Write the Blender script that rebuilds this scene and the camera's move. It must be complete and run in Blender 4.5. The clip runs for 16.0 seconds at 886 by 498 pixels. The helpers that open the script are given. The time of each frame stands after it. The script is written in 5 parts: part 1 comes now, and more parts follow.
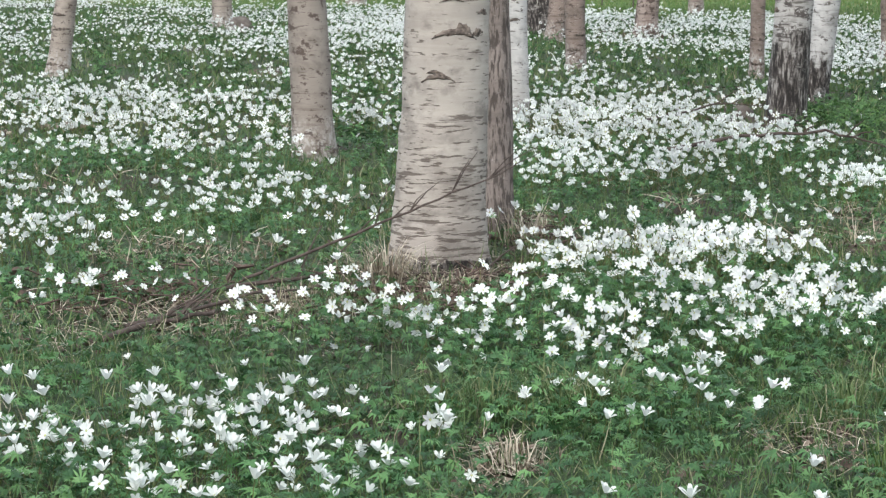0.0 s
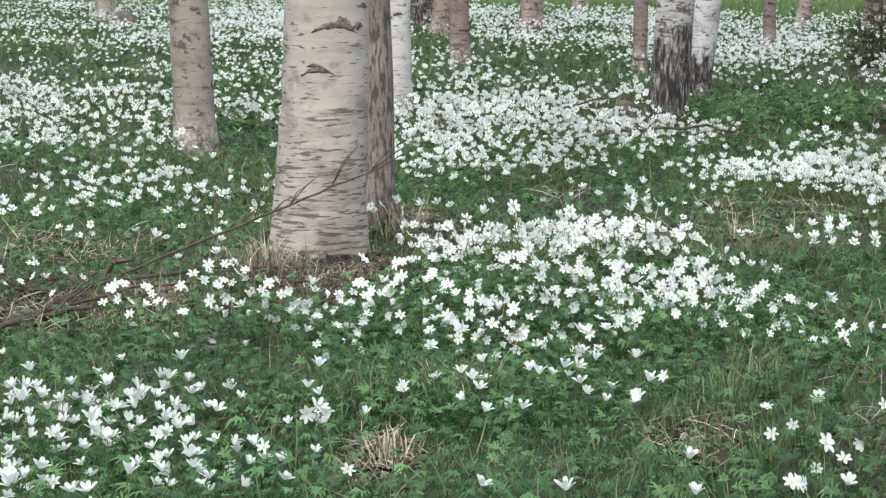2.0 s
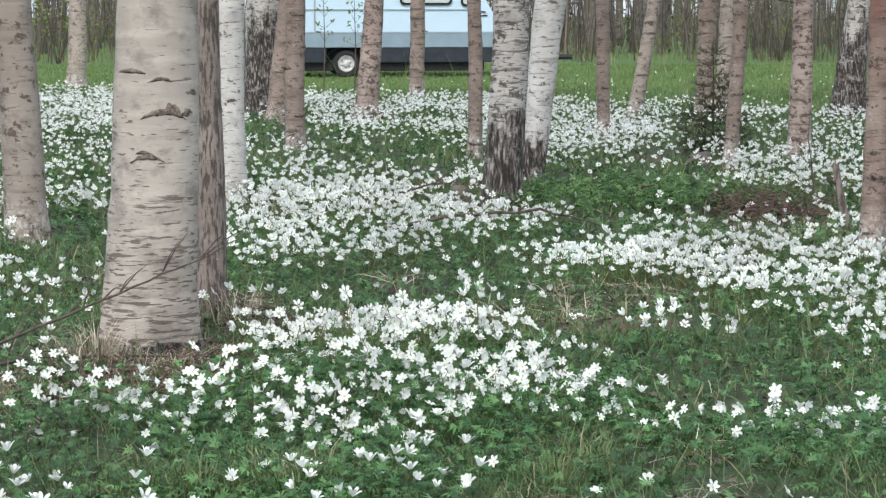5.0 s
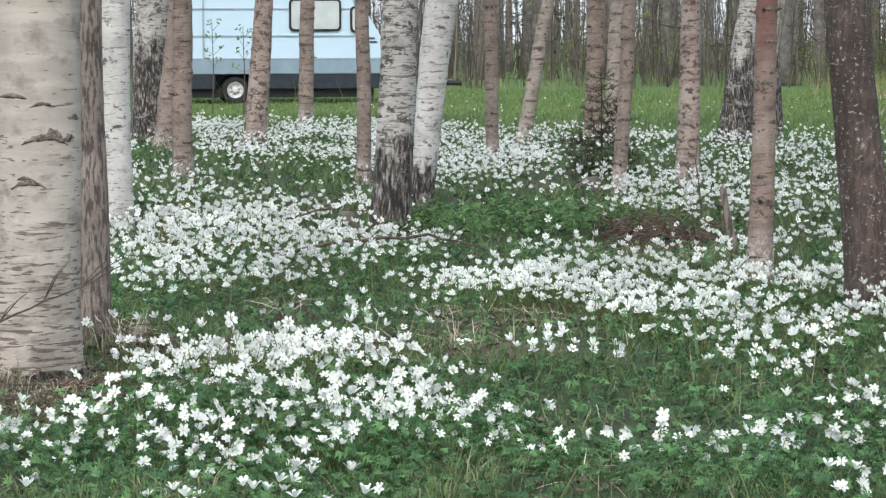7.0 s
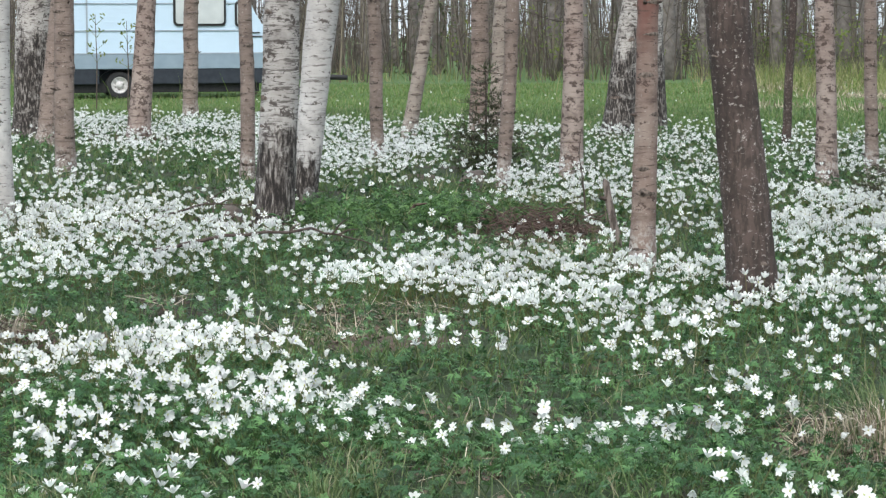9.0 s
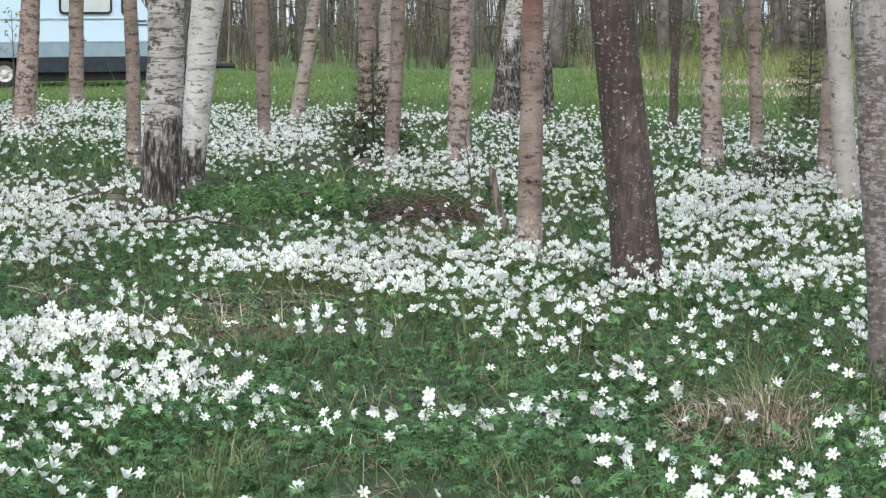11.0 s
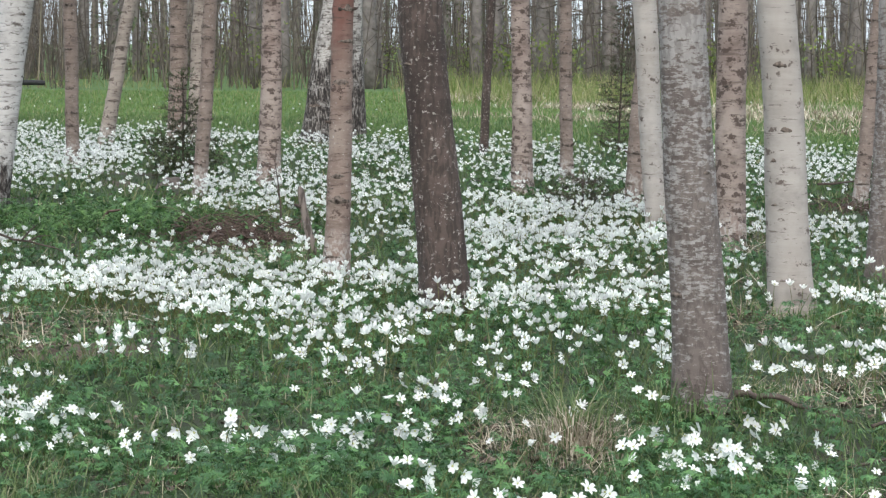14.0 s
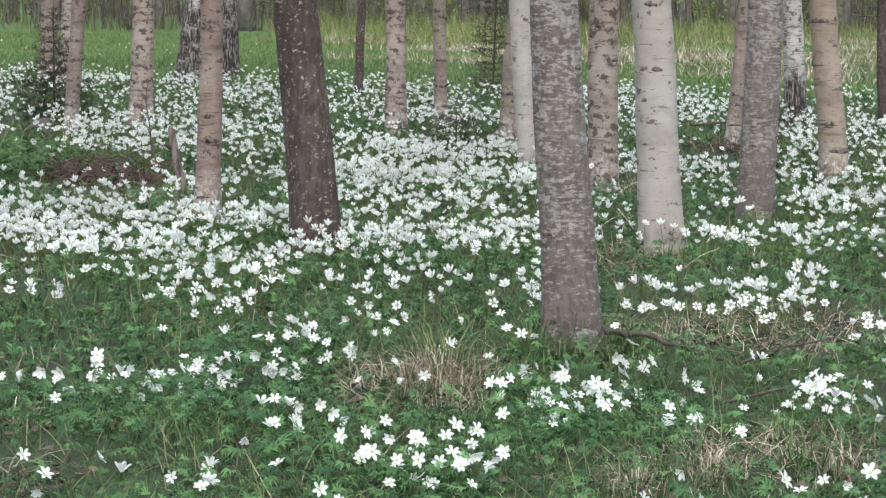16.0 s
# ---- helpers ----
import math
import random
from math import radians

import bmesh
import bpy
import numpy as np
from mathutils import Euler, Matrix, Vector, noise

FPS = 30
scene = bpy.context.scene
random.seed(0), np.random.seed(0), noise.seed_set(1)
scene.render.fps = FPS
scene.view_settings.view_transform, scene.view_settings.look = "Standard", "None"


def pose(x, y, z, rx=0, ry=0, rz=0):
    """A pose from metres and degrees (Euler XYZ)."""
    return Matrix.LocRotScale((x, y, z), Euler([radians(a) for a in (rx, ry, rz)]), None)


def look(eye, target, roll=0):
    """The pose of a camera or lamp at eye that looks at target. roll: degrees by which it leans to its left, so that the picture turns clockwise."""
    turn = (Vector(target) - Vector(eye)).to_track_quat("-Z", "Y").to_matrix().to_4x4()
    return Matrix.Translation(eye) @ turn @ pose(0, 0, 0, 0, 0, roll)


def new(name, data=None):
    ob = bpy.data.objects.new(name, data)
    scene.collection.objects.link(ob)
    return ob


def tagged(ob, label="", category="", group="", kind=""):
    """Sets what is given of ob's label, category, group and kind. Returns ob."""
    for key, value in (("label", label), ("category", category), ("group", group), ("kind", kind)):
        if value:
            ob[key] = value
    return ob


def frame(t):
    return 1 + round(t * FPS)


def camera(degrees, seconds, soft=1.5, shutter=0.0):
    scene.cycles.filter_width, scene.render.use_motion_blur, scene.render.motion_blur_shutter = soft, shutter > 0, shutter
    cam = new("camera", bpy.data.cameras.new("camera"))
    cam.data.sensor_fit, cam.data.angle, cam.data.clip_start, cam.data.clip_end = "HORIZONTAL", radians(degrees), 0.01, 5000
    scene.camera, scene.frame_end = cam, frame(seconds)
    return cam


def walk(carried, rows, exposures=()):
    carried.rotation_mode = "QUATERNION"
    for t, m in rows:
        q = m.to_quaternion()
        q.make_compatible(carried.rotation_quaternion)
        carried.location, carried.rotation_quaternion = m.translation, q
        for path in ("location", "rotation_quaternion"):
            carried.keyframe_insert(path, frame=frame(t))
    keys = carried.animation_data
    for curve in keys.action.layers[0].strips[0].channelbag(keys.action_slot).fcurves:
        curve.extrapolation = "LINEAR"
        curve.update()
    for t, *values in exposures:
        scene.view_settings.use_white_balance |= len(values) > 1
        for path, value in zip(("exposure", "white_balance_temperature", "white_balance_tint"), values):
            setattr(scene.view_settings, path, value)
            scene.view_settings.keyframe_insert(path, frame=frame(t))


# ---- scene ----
cam = camera(20.0, 16.0, soft=1.3)
walk(cam, [
    (0, look((0.001, 0.000, 1.121), (-0.017, 9.923, -0.123), -0.16)),
    (0.5, look((0.006, 0.007, 1.117), (0.100, 9.929, -0.125), -0.06)),
    (1, look((0.011, 0.013, 1.114), (0.224, 9.933, -0.132), 0.05)),
    (1.5, look((0.017, 0.017, 1.112), (0.336, 9.933, -0.141), 0.09)),
    (2, look((0.023, 0.017, 1.113), (0.455, 9.928, -0.148), 0.09)),
    (2.5, look((0.029, 0.015, 1.114), (0.564, 9.922, -0.133), 0.07)),
    (3, look((0.036, 0.017, 1.115), (0.681, 9.923, -0.090), 0.02)),
    (3.5, look((0.040, 0.017, 1.113), (0.787, 9.924, -0.026), -0.00)),
    (4, look((0.047, 0.022, 1.110), (0.903, 9.928, 0.047), -0.08)),
    (4.5, look((0.052, 0.025, 1.110), (1.008, 9.929, 0.114), -0.12)),
    (5, look((0.053, 0.034, 1.113), (1.120, 9.933, 0.189), -0.09)),
    (7.5, look((0.085, 0.103, 1.101), (1.692, 9.939, 0.283), -0.26)),
    (8, look((0.092, 0.111, 1.099), (1.811, 9.927, 0.273), -0.32)),
    (8.5, look((0.097, 0.112, 1.096), (1.922, 9.909, 0.263), -0.24)),
    (9, look((0.103, 0.115, 1.096), (2.040, 9.889, 0.253), -0.29)),
    (11.5, look((0.124, 0.124, 1.092), (2.607, 9.769, 0.195), -0.26)),
    (12, look((0.129, 0.129, 1.093), (2.736, 9.742, 0.203), -0.15)),
    (12.5, look((0.133, 0.134, 1.093), (2.855, 9.717, 0.223), 0.03)),
    (13, look((0.141, 0.145, 1.092), (2.987, 9.694, 0.245), 0.23)),
    (13.5, look((0.148, 0.158, 1.089), (3.110, 9.673, 0.265), 0.36)),
    (14, look((0.157, 0.168, 1.085), (3.240, 9.647, 0.278), 0.46)),
    (14.5, look((0.165, 0.171, 1.084), (3.359, 9.613, 0.285), 0.53)),
    (15, look((0.173, 0.173, 1.082), (3.487, 9.574, 0.284), 0.55)),
    (15.5, look((0.181, 0.181, 1.076), (3.605, 9.539, 0.241), 0.60)),
    (16, look((0.189, 0.190, 1.068), (3.729, 9.485, 0.040), 0.60)),
], exposures=[(0.0, 0.54), (7.0, 0.51), (16.0, 0.54)])

# world: bright overcast sky with a very soft sun
SUN_EL, SUN_AZ = radians(48), radians(200)
world = bpy.data.worlds.new("world")
scene.world = world
world.use_nodes = True
wn = world.node_tree.nodes
sky = wn.new("ShaderNodeTexSky")
sky.sky_type, sky.sun_disc = "NISHITA", False
sky.sun_elevation, sky.sun_rotation = SUN_EL, SUN_AZ
sky.dust_density, sky.air_density, sky.ozone_density = 3.5, 1.0, 1.0
haze = wn.new("ShaderNodeMixRGB")
haze.inputs[0].default_value = 0.65
haze.inputs[2].default_value = (6.82, 7.65, 8.5, 1)
world.node_tree.links.new(sky.outputs[0], haze.inputs[1])
world.node_tree.links.new(haze.outputs[0], wn["Background"].inputs["Color"])
wn["Background"].inputs["Strength"].default_value = 0.15
sun = new("sun", bpy.data.lights.new("sun", "SUN"))
sun.data.energy, sun.data.angle, sun.data.color = 1.5, radians(25), (1.0, 0.975, 0.94)
sun.matrix_world = look((0, 0, 30), (30 * math.sin(SUN_AZ) * -1, 30 * math.cos(SUN_AZ) * -1, 30 - 30 * math.tan(SUN_EL)))

rng = np.random.default_rng(7)
rnd = random.Random(11)


# ---- materials ----
class Nodes:
    """Small helper round a material's node tree."""

    def __init__(self, name):
        self.mat = bpy.data.materials.new(name)
        self.mat.use_nodes = True
        self.tree = self.mat.node_tree
        self.bsdf = self.tree.nodes["Principled BSDF"]
        self.bsdf.inputs["Specular IOR Level"].default_value = 0.3

    def add(self, kind, **inputs):
        n = self.tree.nodes.new(kind)
        for k, v in inputs.items():
            self.put(n, k.replace("_", " "), v)
        return n

    def put(self, n, key, v):
        s = n.inputs[int(key)] if key.isdigit() else n.inputs[key]
        if hasattr(v, "is_output"):
            self.tree.links.new(v, s)
        else:
            s.default_value = v

    def coords(self, scale, out="Object"):
        tc = self.add("ShaderNodeTexCoord")
        mp = self.add("ShaderNodeMapping")
        mp.inputs["Scale"].default_value = scale
        self.tree.links.new(tc.outputs[out], mp.inputs["Vector"])
        return mp.outputs[0]

    def noise(self, scale, detail=3.0, rough=0.55, out="Object", size=1.0):
        n = self.add("ShaderNodeTexNoise", Vector=self.coords(scale, out), Scale=size, Detail=detail, Roughness=rough)
        return n.outputs["Fac"]

    def ramp(self, fac, *stops):
        r = self.add("ShaderNodeValToRGB", Fac=fac)
        e = r.color_ramp.elements
        while len(e) < len(stops):
            e.new(0.5)
        for el, (p, c) in zip(e, stops):
            el.position = p
            el.color = (*c, 1) if isinstance(c, tuple) else (c, c, c, 1)
        return r.outputs["Color"]

    def mix(self, fac, a, b, mode="MIX"):
        m = self.add("ShaderNodeMixRGB")
        m.blend_type = mode
        for k, v in (("0", fac), ("1", a), ("2", b)):
            self.put(m, k, (*v, 1) if isinstance(v, tuple) else v)
        return m.outputs[0]

    def math(self, op, a, b=0.0):
        m = self.add("ShaderNodeMath")
        m.operation = op
        self.put(m, "0", a), self.put(m, "1", b)
        return m.outputs[0]

    def done(self, color, rough=0.8, bump=None, strength=0.3, distance=0.01):
        if isinstance(color, tuple):
            color = (*color, 1)
        self.put(self.bsdf, "Base Color", color)
        self.put(self.bsdf, "Roughness", rough)
        if bump is not None:
            b = self.add("ShaderNodeBump", Height=bump, Strength=strength, Distance=distance)
            self.tree.links.new(b.outputs[0], self.bsdf.inputs["Normal"])
        return self.mat


def bark(name, pale, tint, mark, lenticel=0.62, dark_to=-1.0, lichen=0.0, fissure=0.0, peel=0.25, stain=0.5, blotch=0.0, crack=(36, 36, 8), bands=0.0, low=0.0, foot=0.0, blush=0.0):
    """Bark: pale and tint are its two ground tones, mark its lenticels; below dark_to metres it is black and cracked."""
    k = Nodes(name)
    info = k.add("ShaderNodeObjectInfo")
    base = k.mix(k.ramp(k.noise((4, 4, 2.2), 5, 0.6), (0.36, 0.0), (0.62, 1.0)), pale, tint)
    base = k.mix(k.ramp(k.noise((3, 3, 30), 5, 0.6), (0.45, 0.0), (0.64, peel)), base, tuple(min(1.0, 1.28 * c) for c in pale))
    dirt = k.ramp(k.noise((7, 7, 11), 5, 0.65), (0.50, 0.0), (0.66, stain))
    base = k.mix(dirt, base, tuple(0.48 * c for c in tint))
    base = k.mix(1.0, base, k.ramp(info.outputs["Random"], (0.0, 0.86), (1.0, 1.08)), "MULTIPLY")
    sep = k.add("ShaderNodeSeparateXYZ", Vector=k.coords((1, 1, 1)))
    up = sep.outputs["Z"]
    if lichen > 0.6:
        field = k.math("ADD", k.math("MULTIPLY", k.noise((7, 7, 14), 4, 0.6), 0.3), k.math("MULTIPLY", k.noise((26, 26, 78), 6, 0.72), 0.7))
        field = k.math("ADD", field, k.math("MULTIPLY", k.math("MINIMUM", up, 1.6), 0.075))
        base = k.mix(k.ramp(field, (0.55, 0.0), (0.575, 0.9)), base, k.mix(k.noise((22, 22, 50), 5), (0.24, 0.22, 0.206), (0.40, 0.378, 0.36)))
        base = k.mix(k.ramp(k.noise((90, 90, 120), 5, 0.7), (0.635, 0.0), (0.66, 0.8)), base, (0.42, 0.395, 0.37))
    elif lichen:
        spots = k.ramp(k.noise((46, 46, 60), 6, 0.72), (0.635 - 0.09 * lichen, 0.0), (0.66 - 0.09 * lichen, 0.9))
        spots = k.math("MULTIPLY", spots, k.ramp(k.noise((14, 14, 9), 4), (0.36, 0.2), (0.55, 1.0)))
        base = k.mix(spots, base, (0.47, 0.43, 0.39))
    if blush:
        rosy = k.ramp(k.math("ADD", k.math("MULTIPLY", up, 0.5), k.math("MULTIPLY", k.noise((9, 9, 4), 4), 0.3)), (0.62, 0.0), (0.78, blush))
        base = k.mix(rosy, base, (0.17, 0.075, 0.06))
    if foot:
        near = k.math("ADD", up, k.math("MULTIPLY", k.noise((12, 12, 8), 4), 0.3))
        flakes = k.math("MULTIPLY", k.ramp(near, (foot, 1.0), (foot + 0.14, 0.0)), k.ramp(k.noise((40, 40, 30), 5, 0.7), (0.46, 0.0), (0.56, 0.85)))
        base = k.mix(flakes, base, (0.50, 0.465, 0.43))
    if blotch:
        peeled = k.ramp(k.noise((13, 13, 18), 6, 0.72), (0.605 - 0.05 * blotch, 0.0), (0.635 - 0.05 * blotch, 0.9))
        base = k.mix(peeled, base, tuple(0.9 * c for c in mark))
    if bands:
        collar = k.ramp(k.noise((1.6, 1.6, 15), 5, 0.6), (0.555, 0.0), (0.61, bands))
        base = k.mix(collar, base, tuple(1.15 * c for c in mark))
    more = k.math("MULTIPLY", k.ramp(up, (0.0, 1.0), (0.95, -0.0)), low)
    lines = k.ramp(k.math("ADD", k.noise((15, 15, 95), 3, 0.55), more), (lenticel, 0.0), (lenticel + 0.05, 0.8))
    long_lines = k.ramp(k.math("ADD", k.noise((6, 6, 50), 4, 0.6), more), (lenticel + 0.01, 0.0), (lenticel + 0.06, 0.75))
    marks = k.math("MAXIMUM", lines, long_lines)
    color = k.mix(marks, base, mark)
    relief = k.math("SUBTRACT", k.math("MULTIPLY", k.noise((12, 12, 30), 5, 0.6), 0.5), k.math("MULTIPLY", marks, 0.5))
    if fissure:
        cracks = k.ramp(k.noise(crack, 4, 0.6), (0.43, 1.0), (0.52, 0.0))
        color = k.mix(k.math("MULTIPLY", cracks, fissure), color, (0.045, 0.036, 0.03))
        relief = k.math("SUBTRACT", relief, k.math("MULTIPLY", cracks, fissure * 1.4))
    if dark_to > 0:
        level = k.math("ADD", sep.outputs["Z"], k.math("MULTIPLY", k.math("SUBTRACT", k.noise((9, 9, 3.5), 5, 0.7), 0.5), 2.6 * dark_to))
        low = k.ramp(k.math("DIVIDE", level, dark_to * 2), (0.42, 1.0), (0.56, 0.0))
        plates = k.ramp(k.noise((52, 52, 11), 4, 0.65), (0.45, (0.028, 0.024, 0.022)), (0.54, (0.095, 0.08, 0.072)), (0.66, (0.33, 0.305, 0.28)))
        if dark_to > 0.1:
            low = k.math("MULTIPLY", low, k.ramp(k.noise((6, 6, 8), 5, 0.7), (0.55, 1.0), (0.61, 0.45)))
        color = k.mix(low, color, plates)
        relief = k.math("ADD", relief, k.math("MULTIPLY", low, k.noise((52, 52, 11), 4, 0.65)))
    return k.done(color, 0.88, relief, 0.5, 0.012)


BARK = {
    "main": bark("bark_main", (0.45, 0.40, 0.35), (0.35, 0.305, 0.265), (0.085, 0.064, 0.052), 0.655, dark_to=0.03, peel=0.45, stain=0.68, low=0.125),
    "tan": bark("bark_tan", (0.37, 0.315, 0.27), (0.28, 0.235, 0.20), (0.10, 0.072, 0.06), 0.635, foot=0.22, stain=0.5, blotch=0.8, bands=0.4),
    "blotched": bark("bark_blotched", (0.38, 0.31, 0.27), (0.25, 0.185, 0.16), (0.085, 0.06, 0.05), 0.635, foot=0.22, stain=0.6, blotch=1.5, bands=0.7),
    "pale": bark("bark_pale", (0.44, 0.40, 0.365), (0.355, 0.315, 0.28), (0.12, 0.092, 0.078), 0.65, stain=0.35, blotch=0.25),
    "white": bark("bark_white", (0.60, 0.573, 0.543), (0.47, 0.44, 0.412), (0.13, 0.105, 0.09), 0.61, stain=0.5, blotch=0.15),
    "white_low": bark("bark_white_low", (0.60, 0.575, 0.55), (0.47, 0.44, 0.415), (0.12, 0.10, 0.088), 0.61, dark_to=0.26, stain=0.5, blotch=0.3, bands=0.45),
    "pink": bark("bark_pink", (0.30, 0.235, 0.20), (0.21, 0.16, 0.135), (0.085, 0.06, 0.05), 0.635, lichen=0.3, foot=0.22, stain=0.6, blotch=0.5, bands=0.65),
    "red": bark("bark_red", (0.36, 0.285, 0.24), (0.22, 0.14, 0.115), (0.085, 0.055, 0.045), 0.63, blush=0.85, foot=0.22, stain=0.65, bands=0.5, blotch=0.5, lichen=0.3),
    "orange": bark("bark_orange", (0.37, 0.295, 0.24), (0.28, 0.215, 0.175), (0.10, 0.07, 0.055), 0.64, foot=0.22, stain=0.5, bands=0.65),
    "patchy": bark("bark_patchy", (0.49, 0.46, 0.43), (0.35, 0.322, 0.298), (0.075, 0.062, 0.055), 0.565, dark_to=0.50, stain=0.6, blotch=1.1),
    "patchy_low": bark("bark_patchy_low", (0.54, 0.51, 0.48), (0.40, 0.37, 0.345), (0.08, 0.066, 0.058), 0.58, dark_to=0.34, stain=0.6, blotch=1.1),
    "patchy_high": bark("bark_patchy_high", (0.48, 0.45, 0.42), (0.35, 0.325, 0.30), (0.075, 0.062, 0.055), 0.565, dark_to=1.0, stain=0.6, blotch=1.1),
    "grey": bark("bark_grey", (0.19, 0.158, 0.142), (0.14, 0.112, 0.10), (0.06, 0.048, 0.042), 0.69, lichen=0.9, fissure=0.3, stain=0.6, crack=(60, 60, 24)),
    "brown": bark("bark_brown", (0.112, 0.082, 0.071), (0.047, 0.034, 0.030), (0.04, 0.03, 0.026), 0.72, lichen=0.58, fissure=0.65, crack=(60, 60, 13)),
    "rough": bark("bark_rough", (0.33, 0.272, 0.24), (0.22, 0.174, 0.15), (0.06, 0.045, 0.038), 0.68, lichen=0.1, fissure=0.75, crack=(80, 80, 15)),
}


def plain(name, a, b, scale=30.0, rough=0.8, out="Object", bump=0.2):
    k = Nodes(name)
    n = k.noise((scale,) * 3, 4, out=out)
    return k.done(k.mix(k.ramp(n, (0.35, 0.0), (0.65, 1.0)), a, b), rough, n, bump, 0.01)


def island(name, stops, rough=0.6, translucent=0.0):
    """A material whose colour varies from piece to piece of a joined mesh, and slowly over the ground."""
    k = Nodes(name)
    geo = k.add("ShaderNodeNewGeometry")
    color = k.ramp(geo.outputs["Random Per Island"], *stops)
    wide = k.ramp(k.noise((1.3, 1.3, 1.3), 3), (0.3, 0.72), (0.7, 1.2))
    color = k.mix(1.0, color, wide, "MULTIPLY")
    mat = k.done(color, rough)
    if translucent:
        t = k.add("ShaderNodeBsdfTranslucent", Color=color)
        m = k.add("ShaderNodeMixShader", Fac=translucent)
        k.tree.links.new(k.bsdf.outputs[0], m.inputs[1])
        k.tree.links.new(t.outputs[0], m.inputs[2])
        k.tree.links.new(m.outputs[0], k.tree.nodes["Material Output"].inputs["Surface"])
    return mat


M_GRASS = island("grass_blades", [(0.0, (0.050, 0.092, 0.034)), (0.5, (0.092, 0.160, 0.054)), (0.82, (0.15, 0.225, 0.080)), (0.94, (0.25, 0.26, 0.13)), (1.0, (0.46, 0.41, 0.29))], 0.55, 0.25)
M_MEADOW = island("meadow_blades", [(0.0, (0.095, 0.17, 0.045)), (0.6, (0.14, 0.225, 0.065)), (0.9, (0.21, 0.25, 0.10)), (1.0, (0.34, 0.30, 0.17))], 0.6, 0.25)
M_STRAW = island("straw", [(0.0, (0.14, 0.105, 0.075)), (0.4, (0.34, 0.28, 0.205)), (1.0, (0.64, 0.575, 0.46))], 0.75)
M_LITTER = island("leaf_litter", [(0.0, (0.05, 0.034, 0.026)), (0.6, (0.11, 0.078, 0.058)), (1.0, (0.22, 0.175, 0.135))], 0.8)
M_LEAF = island("anemone_leaves", [(0.0, (0.032, 0.082, 0.032)), (0.5, (0.060, 0.148, 0.052)), (1.0, (0.145, 0.285, 0.098))], 0.5, 0.2)
M_HERB = island("herb_leaves", [(0.0, (0.05, 0.11, 0.04)), (0.5, (0.095, 0.19, 0.06)), (1.0, (0.17, 0.30, 0.09))], 0.5, 0.25)
M_TUFT = island("grass_tufts", [(0.0, (0.07, 0.12, 0.042)), (0.5, (0.125, 0.19, 0.07)), (0.85, (0.21, 0.25, 0.11)), (1.0, (0.44, 0.39, 0.27))], 0.6, 0.2)
M_PETAL = island("petals", [(0.0, (0.82, 0.84, 0.80)), (0.8, (0.88, 0.90, 0.855)), (0.93, (0.85, 0.825, 0.84)), (1.0, (0.87, 0.87, 0.845))], 0.5, 0.36)
M_STAMEN = plain("stamens", (0.60, 0.58, 0.26), (0.50, 0.54, 0.26), 200)
M_STEM = plain("flower_stem", (0.10, 0.15, 0.04), (0.16, 0.13, 0.06), 60)
M_TWIG = plain("dead_twig", (0.055, 0.04, 0.034), (0.115, 0.088, 0.074), 40)
M_HEAP = plain("dead_brushwood", (0.055, 0.037, 0.030), (0.145, 0.098, 0.078), 25)
M_SAPLING = island("sapling_needles", [(0.0, (0.045, 0.062, 0.028)), (0.7, (0.085, 0.105, 0.048)), (1.0, (0.15, 0.145, 0.08))], 0.6)
M_STONE = plain("stone", (0.075, 0.062, 0.053), (0.16, 0.135, 0.118), 18, 0.85, bump=0.6)
M_EARTH = plain("bare_earth", (0.050, 0.037, 0.029), (0.105, 0.075, 0.056), 12, 0.95, bump=0.8)
M_SCAR = plain("branch_scar", (0.05, 0.038, 0.032), (0.23, 0.185, 0.155), 60, 0.9, bump=0.6)
M_NEEDLE = island("needles", [(0.0, (0.05, 0.075, 0.03)), (1.0, (0.12, 0.145, 0.06))], 0.6)
M_BUD = island("young_leaves", [(0.0, (0.10, 0.15, 0.035)), (1.0, (0.22, 0.26, 0.07))], 0.6, 0.3)
M_FARBARK = plain("far_bark", (0.12, 0.105, 0.096), (0.225, 0.20, 0.185), 5)
M_BRUSH = island("brush", [(0.0, (0.065, 0.052, 0.044)), (0.7, (0.13, 0.108, 0.09)), (1.0, (0.19, 0.165, 0.12))], 0.85)
M_REED = island("tall_grass", [(0.0, (0.11, 0.17, 0.04)), (0.6, (0.20, 0.225, 0.08)), (1.0, (0.38, 0.32, 0.19))], 0.7, 0.2)


